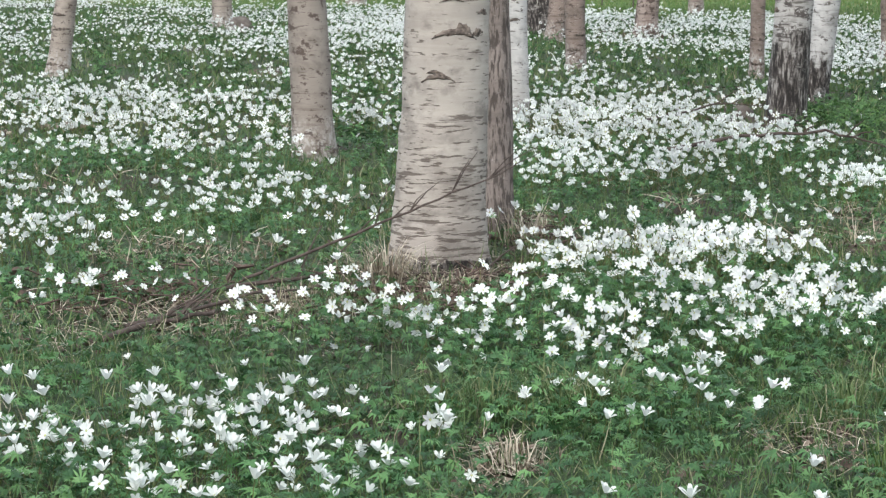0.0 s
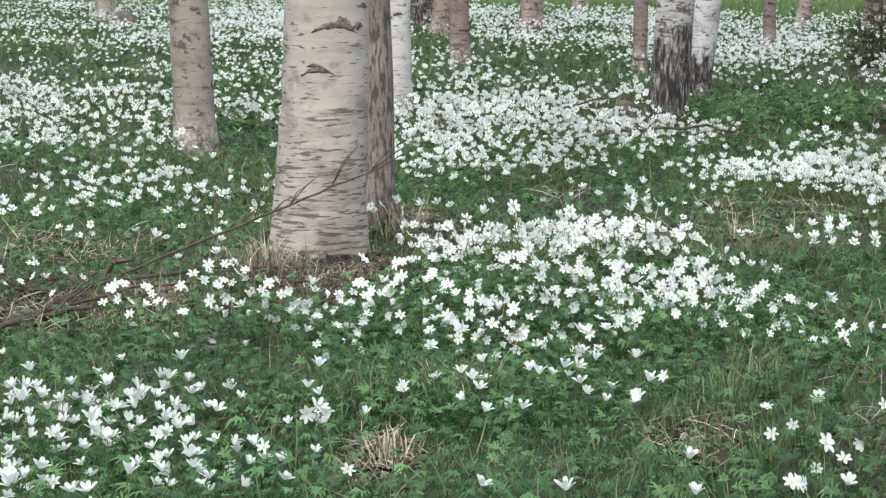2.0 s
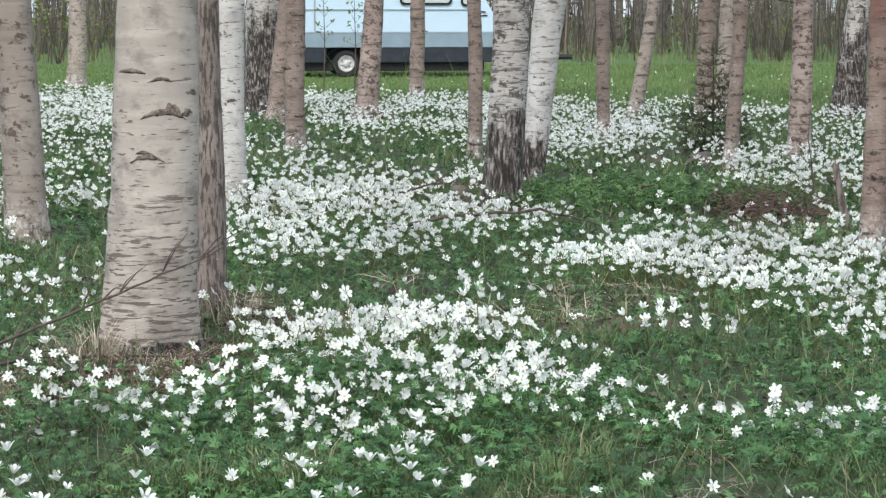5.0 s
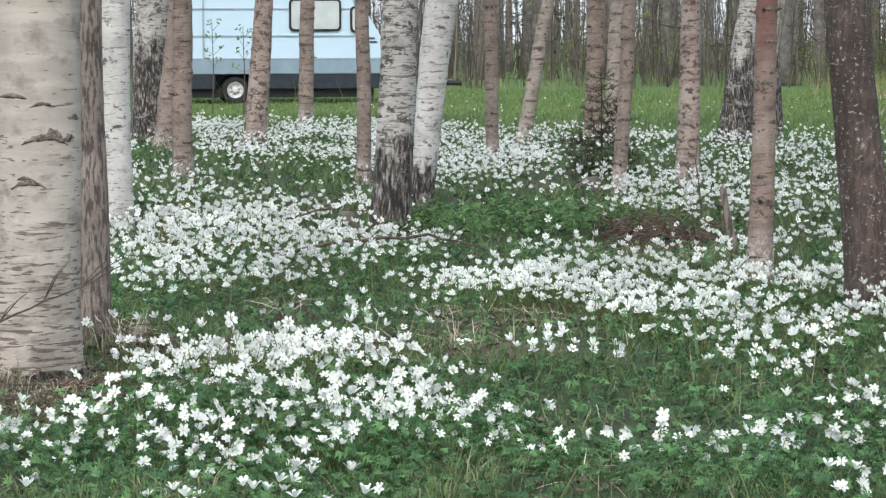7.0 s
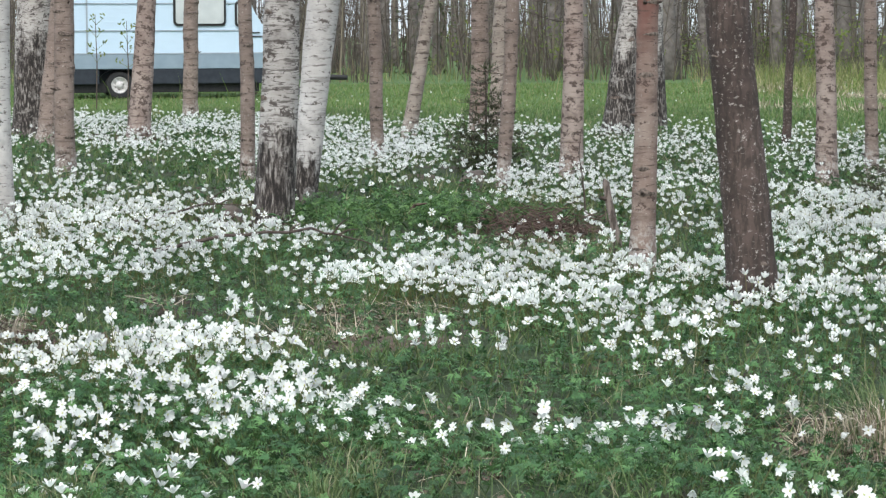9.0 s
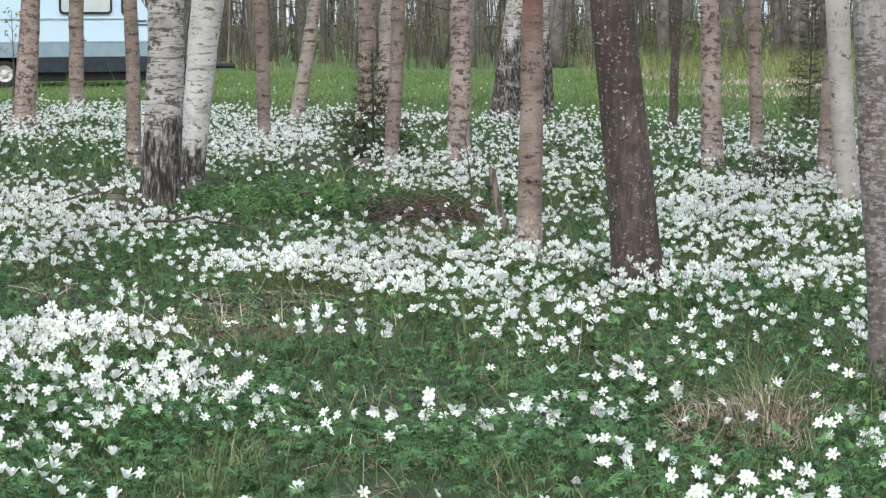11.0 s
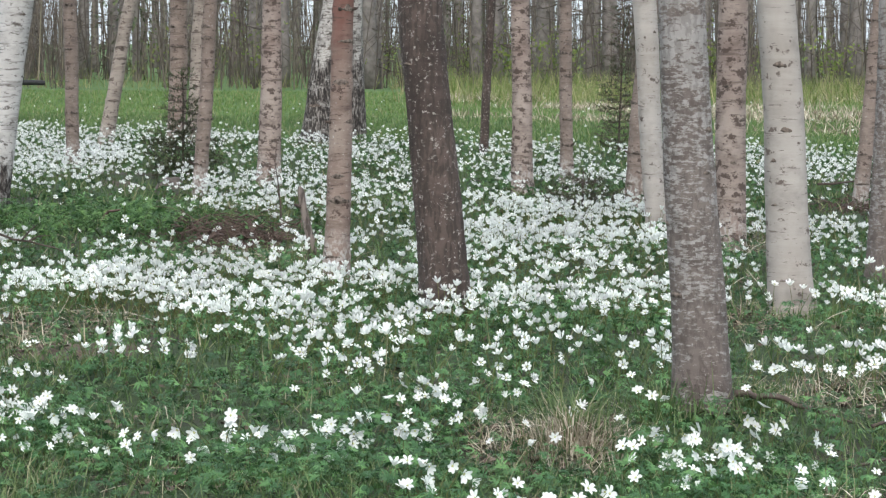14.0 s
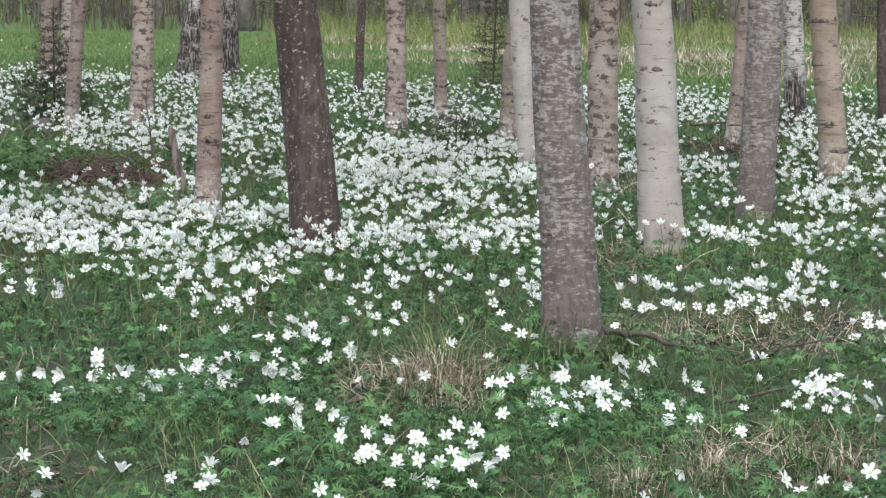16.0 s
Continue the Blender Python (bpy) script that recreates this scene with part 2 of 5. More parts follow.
def ground_material():
    k = Nodes("ground")
    # moss and soil tones, darkened to carry the deep shade between the leaves
    shaded_moss = k.ramp(k.noise((1.4, 1.4, 1.4), 5, 0.65), (0.36, (0.062, 0.050, 0.039)), (0.48, (0.046, 0.068, 0.032)), (0.72, (0.060, 0.098, 0.042)))
    fine = k.ramp(k.noise((28, 28, 28), 4, 0.7), (0.3, 0.55), (0.7, 1.35))
    color = k.mix(1.0, shaded_moss, fine, "MULTIPLY")
    sep = k.add("ShaderNodeSeparateXYZ", Vector=k.coords((1, 1, 1)))
    away = k.math("ADD", k.math("ADD", sep.outputs["Y"], k.math("MULTIPLY", sep.outputs["X"], 1.1)), k.math("MULTIPLY", k.noise((0.35, 0.35, 0.35), 3), 6.0))
    lawn = k.ramp(k.math("DIVIDE", away, 80.0), (0.505, 0.0), (0.53, 1.0))
    lawn_color = k.ramp(k.noise((0.8, 0.5, 1), 4), (0.3, (0.07, 0.125, 0.04)), (0.7, (0.105, 0.17, 0.06)))
    color = k.mix(lawn, color, lawn_color)
    return k.done(color, 0.95, k.noise((45, 45, 45), 5, 0.7), 0.8, 0.03)


# ---- mesh helpers ----
def mesh_object(name, verts, faces, mat, smooth=False):
    me = bpy.data.meshes.new(name)
    me.from_pydata(verts, [], faces)
    me.materials.append(mat)
    if smooth:
        me.polygons.foreach_set("use_smooth", [True] * len(me.polygons))
    return new(name, me)


def part(name, verts, faces, mat, parent, label="", smooth=False):
    ob = mesh_object(name, verts, faces, mat, smooth)
    ob.parent = parent
    return tagged(ob, label) if label else ob


def shared(name, mesh, parent, m=None):
    ob = new(name, mesh)
    ob.parent = parent
    if m is not None:
        ob.matrix_basis = m
    return ob


def box(x0, x1, y0, y1, z0, z1, bevel=0.0):
    """Verts and faces of a box, its long edges cut off by bevel."""
    bm = bmesh.new()
    bmesh.ops.create_cube(bm, size=1.0)
    for v in bm.verts:
        v.co = Vector(((x0 + x1) / 2 + v.co.x * (x1 - x0), (y0 + y1) / 2 + v.co.y * (y1 - y0), (z0 + z1) / 2 + v.co.z * (z1 - z0)))
    if bevel:
        bmesh.ops.bevel(bm, geom=list(bm.edges), offset=bevel, segments=3, affect="EDGES")
    bm.verts.index_update()
    out = [v.co[:] for v in bm.verts], [[v.index for v in f.verts] for f in bm.faces]
    bm.free()
    return out


def tube(points, radii, sides=6, cap=True):
    """A tapered tube along a line of points."""
    pts = [Vector(p) for p in points]
    verts, faces = [], []
    for i, p in enumerate(pts):
        d = (pts[min(i + 1, len(pts) - 1)] - pts[max(i - 1, 0)]).normalized()
        side = d.cross(Vector((0.3, 1, 0.2)) if abs(d.z) > 0.7 else Vector((0, 0, 1))).normalized()
        up = side.cross(d)
        for s in range(sides):
            a = 2 * math.pi * s / sides
            verts.append((p + radii[i] * (math.cos(a) * side + math.sin(a) * up))[:])
    for i in range(len(pts) - 1):
        for s in range(sides):
            n = (s + 1) % sides
            faces.append((i * sides + s, i * sides + n, (i + 1) * sides + n, (i + 1) * sides + s))
    if cap:
        faces.append(tuple(range(sides))[::-1])
        faces.append(tuple(range((len(pts) - 1) * sides, len(pts) * sides)))
    return verts, faces


def join(*pieces):
    verts, faces = [], []
    for v, f in pieces:
        n = len(verts)
        verts += list(v)
        faces += [tuple(i + n for i in g) for g in f]
    return verts, faces


def scatter(name, template, places, mats, label, category):
    """Many copies of a small template (verts, faces, material slot of each face) in one mesh. places: rows of 4x4 matrices."""
    tv, tf, tm = template
    tv = np.asarray(tv, float)
    n, k = len(places), len(tv)
    v = np.einsum("nij,kj->nki", places[:, :3, :3], tv) + places[:, None, :3, 3]
    loops = np.concatenate([np.asarray(f) for f in tf])
    sizes = np.array([len(f) for f in tf])
    me = bpy.data.meshes.new(name)
    me.vertices.add(n * k)
    me.vertices.foreach_set("co", v.ravel())
    all_loops = (loops[None] + (np.arange(n) * k)[:, None]).ravel()
    me.loops.add(len(all_loops))
    me.loops.foreach_set("vertex_index", all_loops)
    starts = np.r_[0, np.cumsum(np.tile(sizes, n))[:-1]]
    me.polygons.add(n * len(tf))
    me.polygons.foreach_set("loop_start", starts)
    me.polygons.foreach_set("material_index", np.tile(tm, n))
    me.polygons.foreach_set("use_smooth", np.ones(n * len(tf), bool))
    for m in mats:
        me.materials.append(m)
    me.update(calc_edges=True)
    ob = new(name, me)
    return tagged(ob, label, category, kind="stuff")


def poses(xyz, scale, turn, tilt_x=0.0, tilt_y=0.0):
    """Matrices for scatter: places, sizes, turns about z after tilts."""
    n = len(xyz)
    tx, ty, c0 = np.broadcast_to(tilt_x, n), np.broadcast_to(tilt_y, n), np.zeros(n)
    cx, sx, cy, sy, cz, sz = np.cos(tx), np.sin(tx), np.cos(ty), np.sin(ty), np.cos(turn), np.sin(turn)
    rx = np.stack([np.stack([c0 + 1, c0, c0], -1), np.stack([c0, cx, -sx], -1), np.stack([c0, sx, cx], -1)], 1)
    ry = np.stack([np.stack([cy, c0, sy], -1), np.stack([c0, c0 + 1, c0], -1), np.stack([-sy, c0, cy], -1)], 1)
    rz = np.stack([np.stack([cz, -sz, c0], -1), np.stack([sz, cz, c0], -1), np.stack([c0, c0, c0 + 1], -1)], 1)
    out = np.zeros((n, 4, 4))
    out[:, :3, :3] = (rz @ rx @ ry) * np.broadcast_to(np.asarray(scale).reshape(n, -1)[:, None, :], (n, 3, 3))
    out[:, :3, 3] = xyz
    return out


def value_noise(x, y, size, seed):
    """Smooth random field between 0 and 1."""
    g = np.random.default_rng(seed).random((256, 256))
    u, v = x / size + 100.3, y / size + 100.7
    i, j = np.floor(u).astype(int), np.floor(v).astype(int)
    a, b = u - i, v - j
    a, b = a * a * (3 - 2 * a), b * b * (3 - 2 * b)
    i, j = i % 255, j % 255
    return (g[i, j] * (1 - a) + g[i + 1, j] * a) * (1 - b) + (g[i, j + 1] * (1 - a) + g[i + 1, j + 1] * a) * b


def height(x, y):
    """The ground: gentle humps, a low mound, and a fall of a hand's width towards the lane."""
    x, y = np.asarray(x, float), np.asarray(y, float)
    humps = 0.055 * (value_noise(x, y, 1.7, 3) - 0.5) + 0.055 * (value_noise(x, y, 0.6, 4) - 0.5)
    mound = 0.05 * np.exp(-(((x - 3.4) / 0.5) ** 2) - ((y - 14.9) / 0.6) ** 2)
    heap = 0.018 * np.exp(-(((x + 0.03) / 0.45) ** 2) - ((y - 8.5) / 0.6) ** 2) + 0.045 * np.exp(-(((x - 3.32) / 0.35) ** 2) - ((y - 7.25) / 0.4) ** 2)
    bank = 0.055 * np.exp(-(np.abs((x - 2.75) / 0.72) ** 4)) * np.clip((y - 13.65) / 0.35, 0, 1) * np.clip((16.6 - y) / 1.6, 0, 1)
    bed = 0.055 * np.exp(-(((x - 0.78) / 0.55) ** 4) - ((y - 7.6) / 1.0) ** 4)
    fall = np.clip((y - 36) / 12, 0, 1)
    return humps * np.clip(1.5 - y / 40, 0.2, 1) - 0.06 + mound + bank + bed + heap - 0.06 * fall * fall * (3 - 2 * fall)


def on(x, y, dz=0.0):
    return (x, y, float(height(x, y)) + dz)


# ---- ground ----
def build_ground():
    xs = np.r_[-2600, -900, -300, -100, -40, -20, np.arange(-9, 14.01, 0.25), 18, 24, 34, 50, 100, 300, 900, 2600]
    ys = np.r_[-2600, -900, -300, -100, -40, -15, -6, np.arange(0, 40.01, 0.25), np.arange(41, 76, 1.5), 90, 120, 180, 320, 900, 2600]
    gx, gy = np.meshgrid(xs, ys)
    z = height(gx, gy)
    verts = np.stack([gx, gy, z], -1).reshape(-1, 3)
    w = len(xs)
    faces = [(j * w + i, j * w + i + 1, (j + 1) * w + i + 1, (j + 1) * w + i) for j in range(len(ys) - 1) for i in range(w - 1)]
    ob = mesh_object("ground", verts.tolist(), faces, ground_material(), True)
    tagged(ob, "mossy woodland ground with grass and soil, darkened for shade between leaves", "ground", kind="structure")


build_ground()


# ---- trees ----
def trunk_shape(d0, d1, z1, tall, lean, seed, flare=0.2, sides=22, bend=0.0, ring=0.03):
    """A tapered trunk from d0 across at the ground to d1 at z1 metres, leaning by lean metres a metre. Also gives its surface and its nodes."""
    r = random.Random(seed)
    ph = [r.uniform(0, 6.3) for _ in range(6)]
    levels = [-0.15, -0.08, 0.0, 0.03, 0.07, 0.12, 0.18, 0.24] + [0.30 + 0.05 * i for i in range(50)]
    levels += [2.9 + (tall - 2.9) * i / 9 for i in range(10)]
    nodes = [0.12 + 0.19 * i + r.uniform(-0.06, 0.06) for i in range(13)]

    def surface(a, z, out=0.0):
        zz = max(z, 0.0)
        if zz < z1:
            rad = 0.5 * (d0 + (d1 - d0) * zz / z1)
        else:
            rad = 0.5 * d1 * max(0.06, 1 - ((zz - z1) / (tall - z1)) ** 1.15)
        cx = lean * min(zz, 2.5) + lean * 0.45 * max(0, zz - 2.5) + bend * math.sin(zz * 1.3 + ph[0]) + 0.004 * math.sin(5 * zz + ph[1])
        cx -= bend * math.sin(ph[0]) + 0.004 * math.sin(ph[1])
        cy = 0.01 * math.sin(zz * 1.1 + ph[2])
        k = 1 + flare * math.exp(-zz / 0.09) * (0.55 + 0.45 * math.sin(3 * a + ph[3]) + 0.25 * math.sin(5 * a + ph[4]))
        k += 0.05 * noise.noise((2.2 * math.cos(a) + seed, 2.2 * math.sin(a), zz * 3.0)) + 0.025 * noise.noise((7 * math.cos(a), 7 * math.sin(a) + seed, zz * 14.0))
        for q in nodes:
            if abs(zz - q) < 0.12:
                k += ring * math.exp(-((zz - q) / 0.03) ** 2) * (0.5 + 0.5 * math.sin(a + 9 * q))
        return cx + (rad * k + out) * math.cos(a), cy + (rad * k + out) * math.sin(a), z

    verts, faces = [], []
    for z in levels:
        verts += [surface(2 * math.pi * s / sides, z) for s in range(sides)]
    for i in range(len(levels) - 1):
        for s in range(sides):
            n = (s + 1) % sides
            faces.append((i * sides + s, i * sides + n, (i + 1) * sides + n, (i + 1) * sides + s))
    faces.append(tuple(range((len(levels) - 1) * sides, len(levels) * sides)))
    return verts, faces, surface, nodes


def scar_shape(surface, z, turn, half, high, rad, seed, arch=None):
    """A raised scar with a ragged outline that follows the trunk round: an arched lip, half metres to each side."""
    r = random.Random(seed)
    arch, droop = arch or r.uniform(0.1, 0.7), r.uniform(-0.3, 0.3)
    rows, cols = 6, 13
    verts, faces = [], []
    for j in range(rows):
        for i in range(cols):
            u, v = -1 + 2 * i / (cols - 1), -1 + 2 * j / (rows - 1)
            wide = 0.12 + 0.88 * max(0.0, 1 - abs(u) ** 1.6) + 0.22 * r.uniform(-1, 1)
            zz = z + high * (v * wide + arch * (1 - u * u) - 0.5 * arch + droop * u + 0.12 * r.uniform(-1, 1))
            lift = max(0.0, 1 - u * u) * max(0.0, 1 - v * v)
            out = -0.0012 + (0.05 * min(half, 0.06) + 0.003) * lift ** 0.6 * r.uniform(0.5, 1.1)
            a = radians(turn - 90) + (u * half + 0.06 * half * r.uniform(-1, 1)) / rad
            verts.append(surface(a, zz, out))
    for j in range(rows - 1):
        for i in range(cols - 1):
            faces.append((j * cols + i, j * cols + i + 1, (j + 1) * cols + i + 1, (j + 1) * cols + i))
    return verts, faces


def crown_meshes(seed):
    """Limbs and a thin spring crown for a trunk nine metres tall."""
    r = random.Random(seed)
    limbs, tips = [], []
    for i in range(13):
        z = 3.0 + 5.2 * i / 12 + r.uniform(-0.15, 0.15)
        a = i * 2.4 + r.uniform(-0.4, 0.4)
        long = (9.6 - z) * 0.30 + 0.2
        pts = [Vector((0, 0, z))]
        for s in range(1, 5):
            f = s / 4
            pts.append(Vector((math.cos(a + 0.2 * f) * long * f, math.sin(a + 0.2 * f) * long * f, z + long * (0.85 * f - 0.25 * f * f))))
        limbs.append(tube(pts, [0.028, 0.021, 0.015, 0.009, 0.003], 5))
        for p in pts[1:]:
            for _ in range(3):
                q = p + Vector((r.uniform(-0.4, 0.4), r.uniform(-0.4, 0.4), r.uniform(-0.1, 0.45)))
                limbs.append(tube([p, (p + q) / 2 + Vector((0, 0, 0.04)), q], [0.007, 0.004, 0.0015], 3, False))
                tips.append((p, q))
    lv, lf = join(*limbs)
    verts, faces = [], []
    for p, q in tips:
        for _ in range(7):
            c = p.lerp(q, r.uniform(0.2, 1.1)) + Vector((r.uniform(-0.1, 0.1), r.uniform(-0.1, 0.1), r.uniform(-0.1, 0.1)))
            u = Vector((r.uniform(-1, 1), r.uniform(-1, 1), r.uniform(-1, 1))).normalized()
            w = u.cross(Vector((r.uniform(-1, 1), r.uniform(-1, 1), 0.3))).normalized()
            n = len(verts)
            verts += [(c - 0.018 * u)[:], (c + 0.011 * w)[:], (c + 0.02 * u)[:], (c - 0.011 * w)[:]]
            faces.append((n, n + 1, n + 2, n + 3))
    out = []
    for name, v, f, m in (("limbs", lv, lf, BARK["brown"]), ("crown", verts, faces, M_BUD)):
        me = bpy.data.meshes.new(name)
        me.from_pydata(v, [], f)
        me.materials.append(m)
        out.append(me)
    return out


CROWNS = [crown_meshes(s) for s in (1, 2, 3)]
tree_count = [0]
FEET = []


def birch(kind, x, y, d0, d1, z1, lean, label, flare=0.2, scars=5, bend=0.0, knots=(), category="birch tree", tall=None, stubs=0):
    """One tree. knots: (height, turn in degrees from the camera's side, half width, half height, arch) of scars that stand out."""
    tree_count[0] += 1
    seed = tree_count[0]
    r = random.Random(100 + seed)
    FEET.append((x, y, d0))
    tall = tall or 6.5 + 14 * d1
    slim = d0 < 0.22 and kind in ("pink", "red", "tan", "orange")
    bend = bend or (0.012 if slim else 0.0)
    v, f, surface, nodes = trunk_shape(d0, d1, z1, tall, lean, seed, flare, bend=bend, ring=0.11 if slim else 0.035)
    base = new("birch_tree" if category == "birch tree" else category.replace(" ", "_"))
    base.matrix_basis = pose(x, y, 0, 0, 0, -math.degrees(math.atan2(x, y)))
    tagged(base, label, category, "trees of the grove")
    trunk = part("trunk", v, f, BARK[kind], base, smooth=True)
    rad = 0.25 * (d0 + d1)
    marks = list(knots)
    marks += [(r.uniform(0.15, 1.9), r.uniform(-80, 80), d0 * r.uniform(0.08, 0.2), d0 * r.uniform(0.03, 0.08), 0) for _ in range(scars)]
    if slim:
        for z in nodes:
            if z < 2.2:
                marks.append((z, r.uniform(-70, 70), rad * r.uniform(0.5, 1.2), r.uniform(0.007, 0.018), 0))
                if r.random() < 0.6:
                    marks.append((z + r.uniform(-0.01, 0.02), r.uniform(-90, 90), rad * r.uniform(0.2, 0.45), r.uniform(0.012, 0.022), 0))
    for n, (z, turn, half, high, arch) in enumerate(marks):
        part("branch_scar", *scar_shape(surface, z, turn, half, high, rad, 50 * seed + n, arch), M_SCAR, trunk, smooth=True)
    for _ in range(stubs):
        z, a = r.choice(nodes[:11]), r.uniform(-1.9, 1.9) - math.pi / 2
        p = Vector(surface(a, z, -0.004))
        d = Vector((math.cos(a), math.sin(a), r.uniform(0.1, 0.6)))
        far = r.uniform(0.015, 0.05)
        vv, ff = tube([p, p + d * far * 0.6, p + d * far], [0.010, 0.008, 0.004], 6)
        part("branch_stub", vv, ff, M_TWIG, trunk)
    limbs, crown = CROWNS[seed % 3]
    k = tall / 9.0
    top = lean * 2.5 + lean * 0.45 * (0.5 * tall - 2.5)
    m = Matrix.Translation((top * 0.8, 0, 0)) @ pose(0, 0, 0, 0, 0, seed * 77) @ Matrix.Diagonal((k, k, k, 1))
    tagged(shared("limbs", limbs, base, m), kind="stuff")
    shared("crown", crown, base, m)
    return base


TAN = "pale tan birch trunk with dark bark lines among anemones"
WHITE = "white-barked birch trunk rising from the anemone carpet"
PINK = "slim pinkish-brown young birch trunk with ring-like marks"
GREY = "grey-brown trunk mottled with pale lichen patches"
PATCH = "white birch trunk with black cracked bark at its foot"
birch("main", -0.04, 8.54, 0.318, 0.278, 0.90, 0.045, "thick pale birch trunk with dark horizontal bark lines", 0.22, 0, 0.0,
      ((0.80, 22, 0.034, 0.024, 0.6), (0.785, 12, 0.085, 0.012, 2.2), (0.792, 48, 0.03, 0.016, 0.2), (0.64, -10, 0.062, 0.010, 2.0), (0.662, -16, 0.03, 0.006, 1.0),
       (0.93, -38, 0.06, 0.009, 0.8), (0.90, 6, 0.05, 0.006, 2.5), (0.86, 60, 0.03, 0.012, 0.5)))
birch("rough", 0.190, 9.66, 0.128, 0.088, 1.27, 0.002, "rough brown fissured trunk close behind a birch", 0.25, 0, category="alder tree")
BROWN = "dark brown leaning trunk with flaking bark"
birch("tan", -3.22, 20.83, 0.186, 0.177, 0.59, +0.139, TAN)
birch("tan", -2.81, 31.51, 0.252, 0.251, 0.64, -0.003, TAN)
birch("tan", -1.54, 42.95, 0.325, 0.285, 1.39, +0.029, TAN)
birch("tan", -0.69, 12.93, 0.220, 0.197, 0.79, -0.045, TAN)
birch("white", 0.42, 16.00, 0.198, 0.205, 1.38, -0.004, WHITE)
birch("patchy_high", 1.10, 30.07, 0.42, 0.42, 1.62, +0.05, PATCH)
birch("pink", 1.18, 27.46, 0.208, 0.207, 1.57, +0.130, PINK, stubs=5)
birch("pink", 1.10, 21.50, 0.172, 0.162, 1.47, +0.011, PINK, stubs=5)
birch("blotched", 2.22, 28.14, 0.262, 0.201, 1.58, +0.074, TAN)
birch("pink", 3.56, 36.11, 0.215, 0.202, 1.72, +0.029, PINK, stubs=5)
birch("pink", 2.49, 20.22, 0.117, 0.109, 1.45, +0.005, PINK, stubs=5)
birch("patchy", 2.02, 14.98, 0.236, 0.208, 1.36, +0.049, PATCH)
birch("white_low", 2.53, 17.31, 0.170, 0.226, 1.40, +0.112, WHITE)
birch("pink", 4.08, 23.30, 0.125, 0.121, 1.50, -0.003, PINK, stubs=5)
birch("tan", 5.25, 28.06, 0.169, 0.140, 1.58, +0.184, TAN)
birch("pink", 6.33, 29.38, 0.210, 0.201, 1.60, +0.030, PINK, stubs=5)
birch("tan", 6.46, 28.95, 0.188, 0.172, 1.59, +0.041, TAN)
birch("pink", 4.31, 18.95, 0.107, 0.104, 1.42, +0.045, PINK, stubs=5)
birch("blotched", 5.12, 20.03, 0.192, 0.151, 1.44, +0.017, TAN)
birch("patchy_high", 7.60, 27.68, 0.398, 0.222, 1.57, +0.105, PATCH)
birch("patchy_high", 8.41, 28.98, 0.267, 0.161, 1.63, -0.006, PATCH)
birch("red", 3.39, 11.77, 0.123, 0.097, 1.30, +0.016, PINK, stubs=5)
birch("brown", 3.38, 10.04, 0.205, 0.181, 1.27, -0.090, BROWN, flare=0.35)
birch("brown", 8.67, 24.99, 0.094, 0.082, 1.46, +0.045, BROWN)
birch("blotched", 6.77, 18.53, 0.165, 0.143, 1.36, -0.020, PINK, stubs=5)
birch("pink", 7.53, 19.56, 0.109, 0.101, 1.38, -0.016, PINK, stubs=5)
birch("pale", 6.15, 14.36, 0.131, 0.144, 1.27, -0.070, WHITE)
birch("pink", 7.07, 16.95, 0.147, 0.138, 0.71, +0.071, PINK, stubs=5)
birch("grey", 3.32, 7.27, 0.178, 0.142, 1.23, -0.069, GREY)
birch("blotched", 6.00, 12.95, 0.167, 0.163, 1.36, -0.006, TAN)
birch("pale", 4.85, 9.81, 0.192, 0.160, 1.30, -0.067, WHITE)
birch("grey", 5.86, 10.87, 0.173, 0.166, 1.33, +0.018, GREY)
birch("pink", 8.49, 16.21, 0.107, 0.104, 0.85, +0.082, PINK, stubs=5)
birch("patchy_low", 10.46, 18.87, 0.189, 0.161, 1.01, -0.048, PATCH)
birch("orange", 7.71, 13.37, 0.166, 0.155, 1.03, -0.092, PINK)
birch("brown", 11.08, 18.46, 0.116, 0.103, 1.02, -0.047, BROWN)


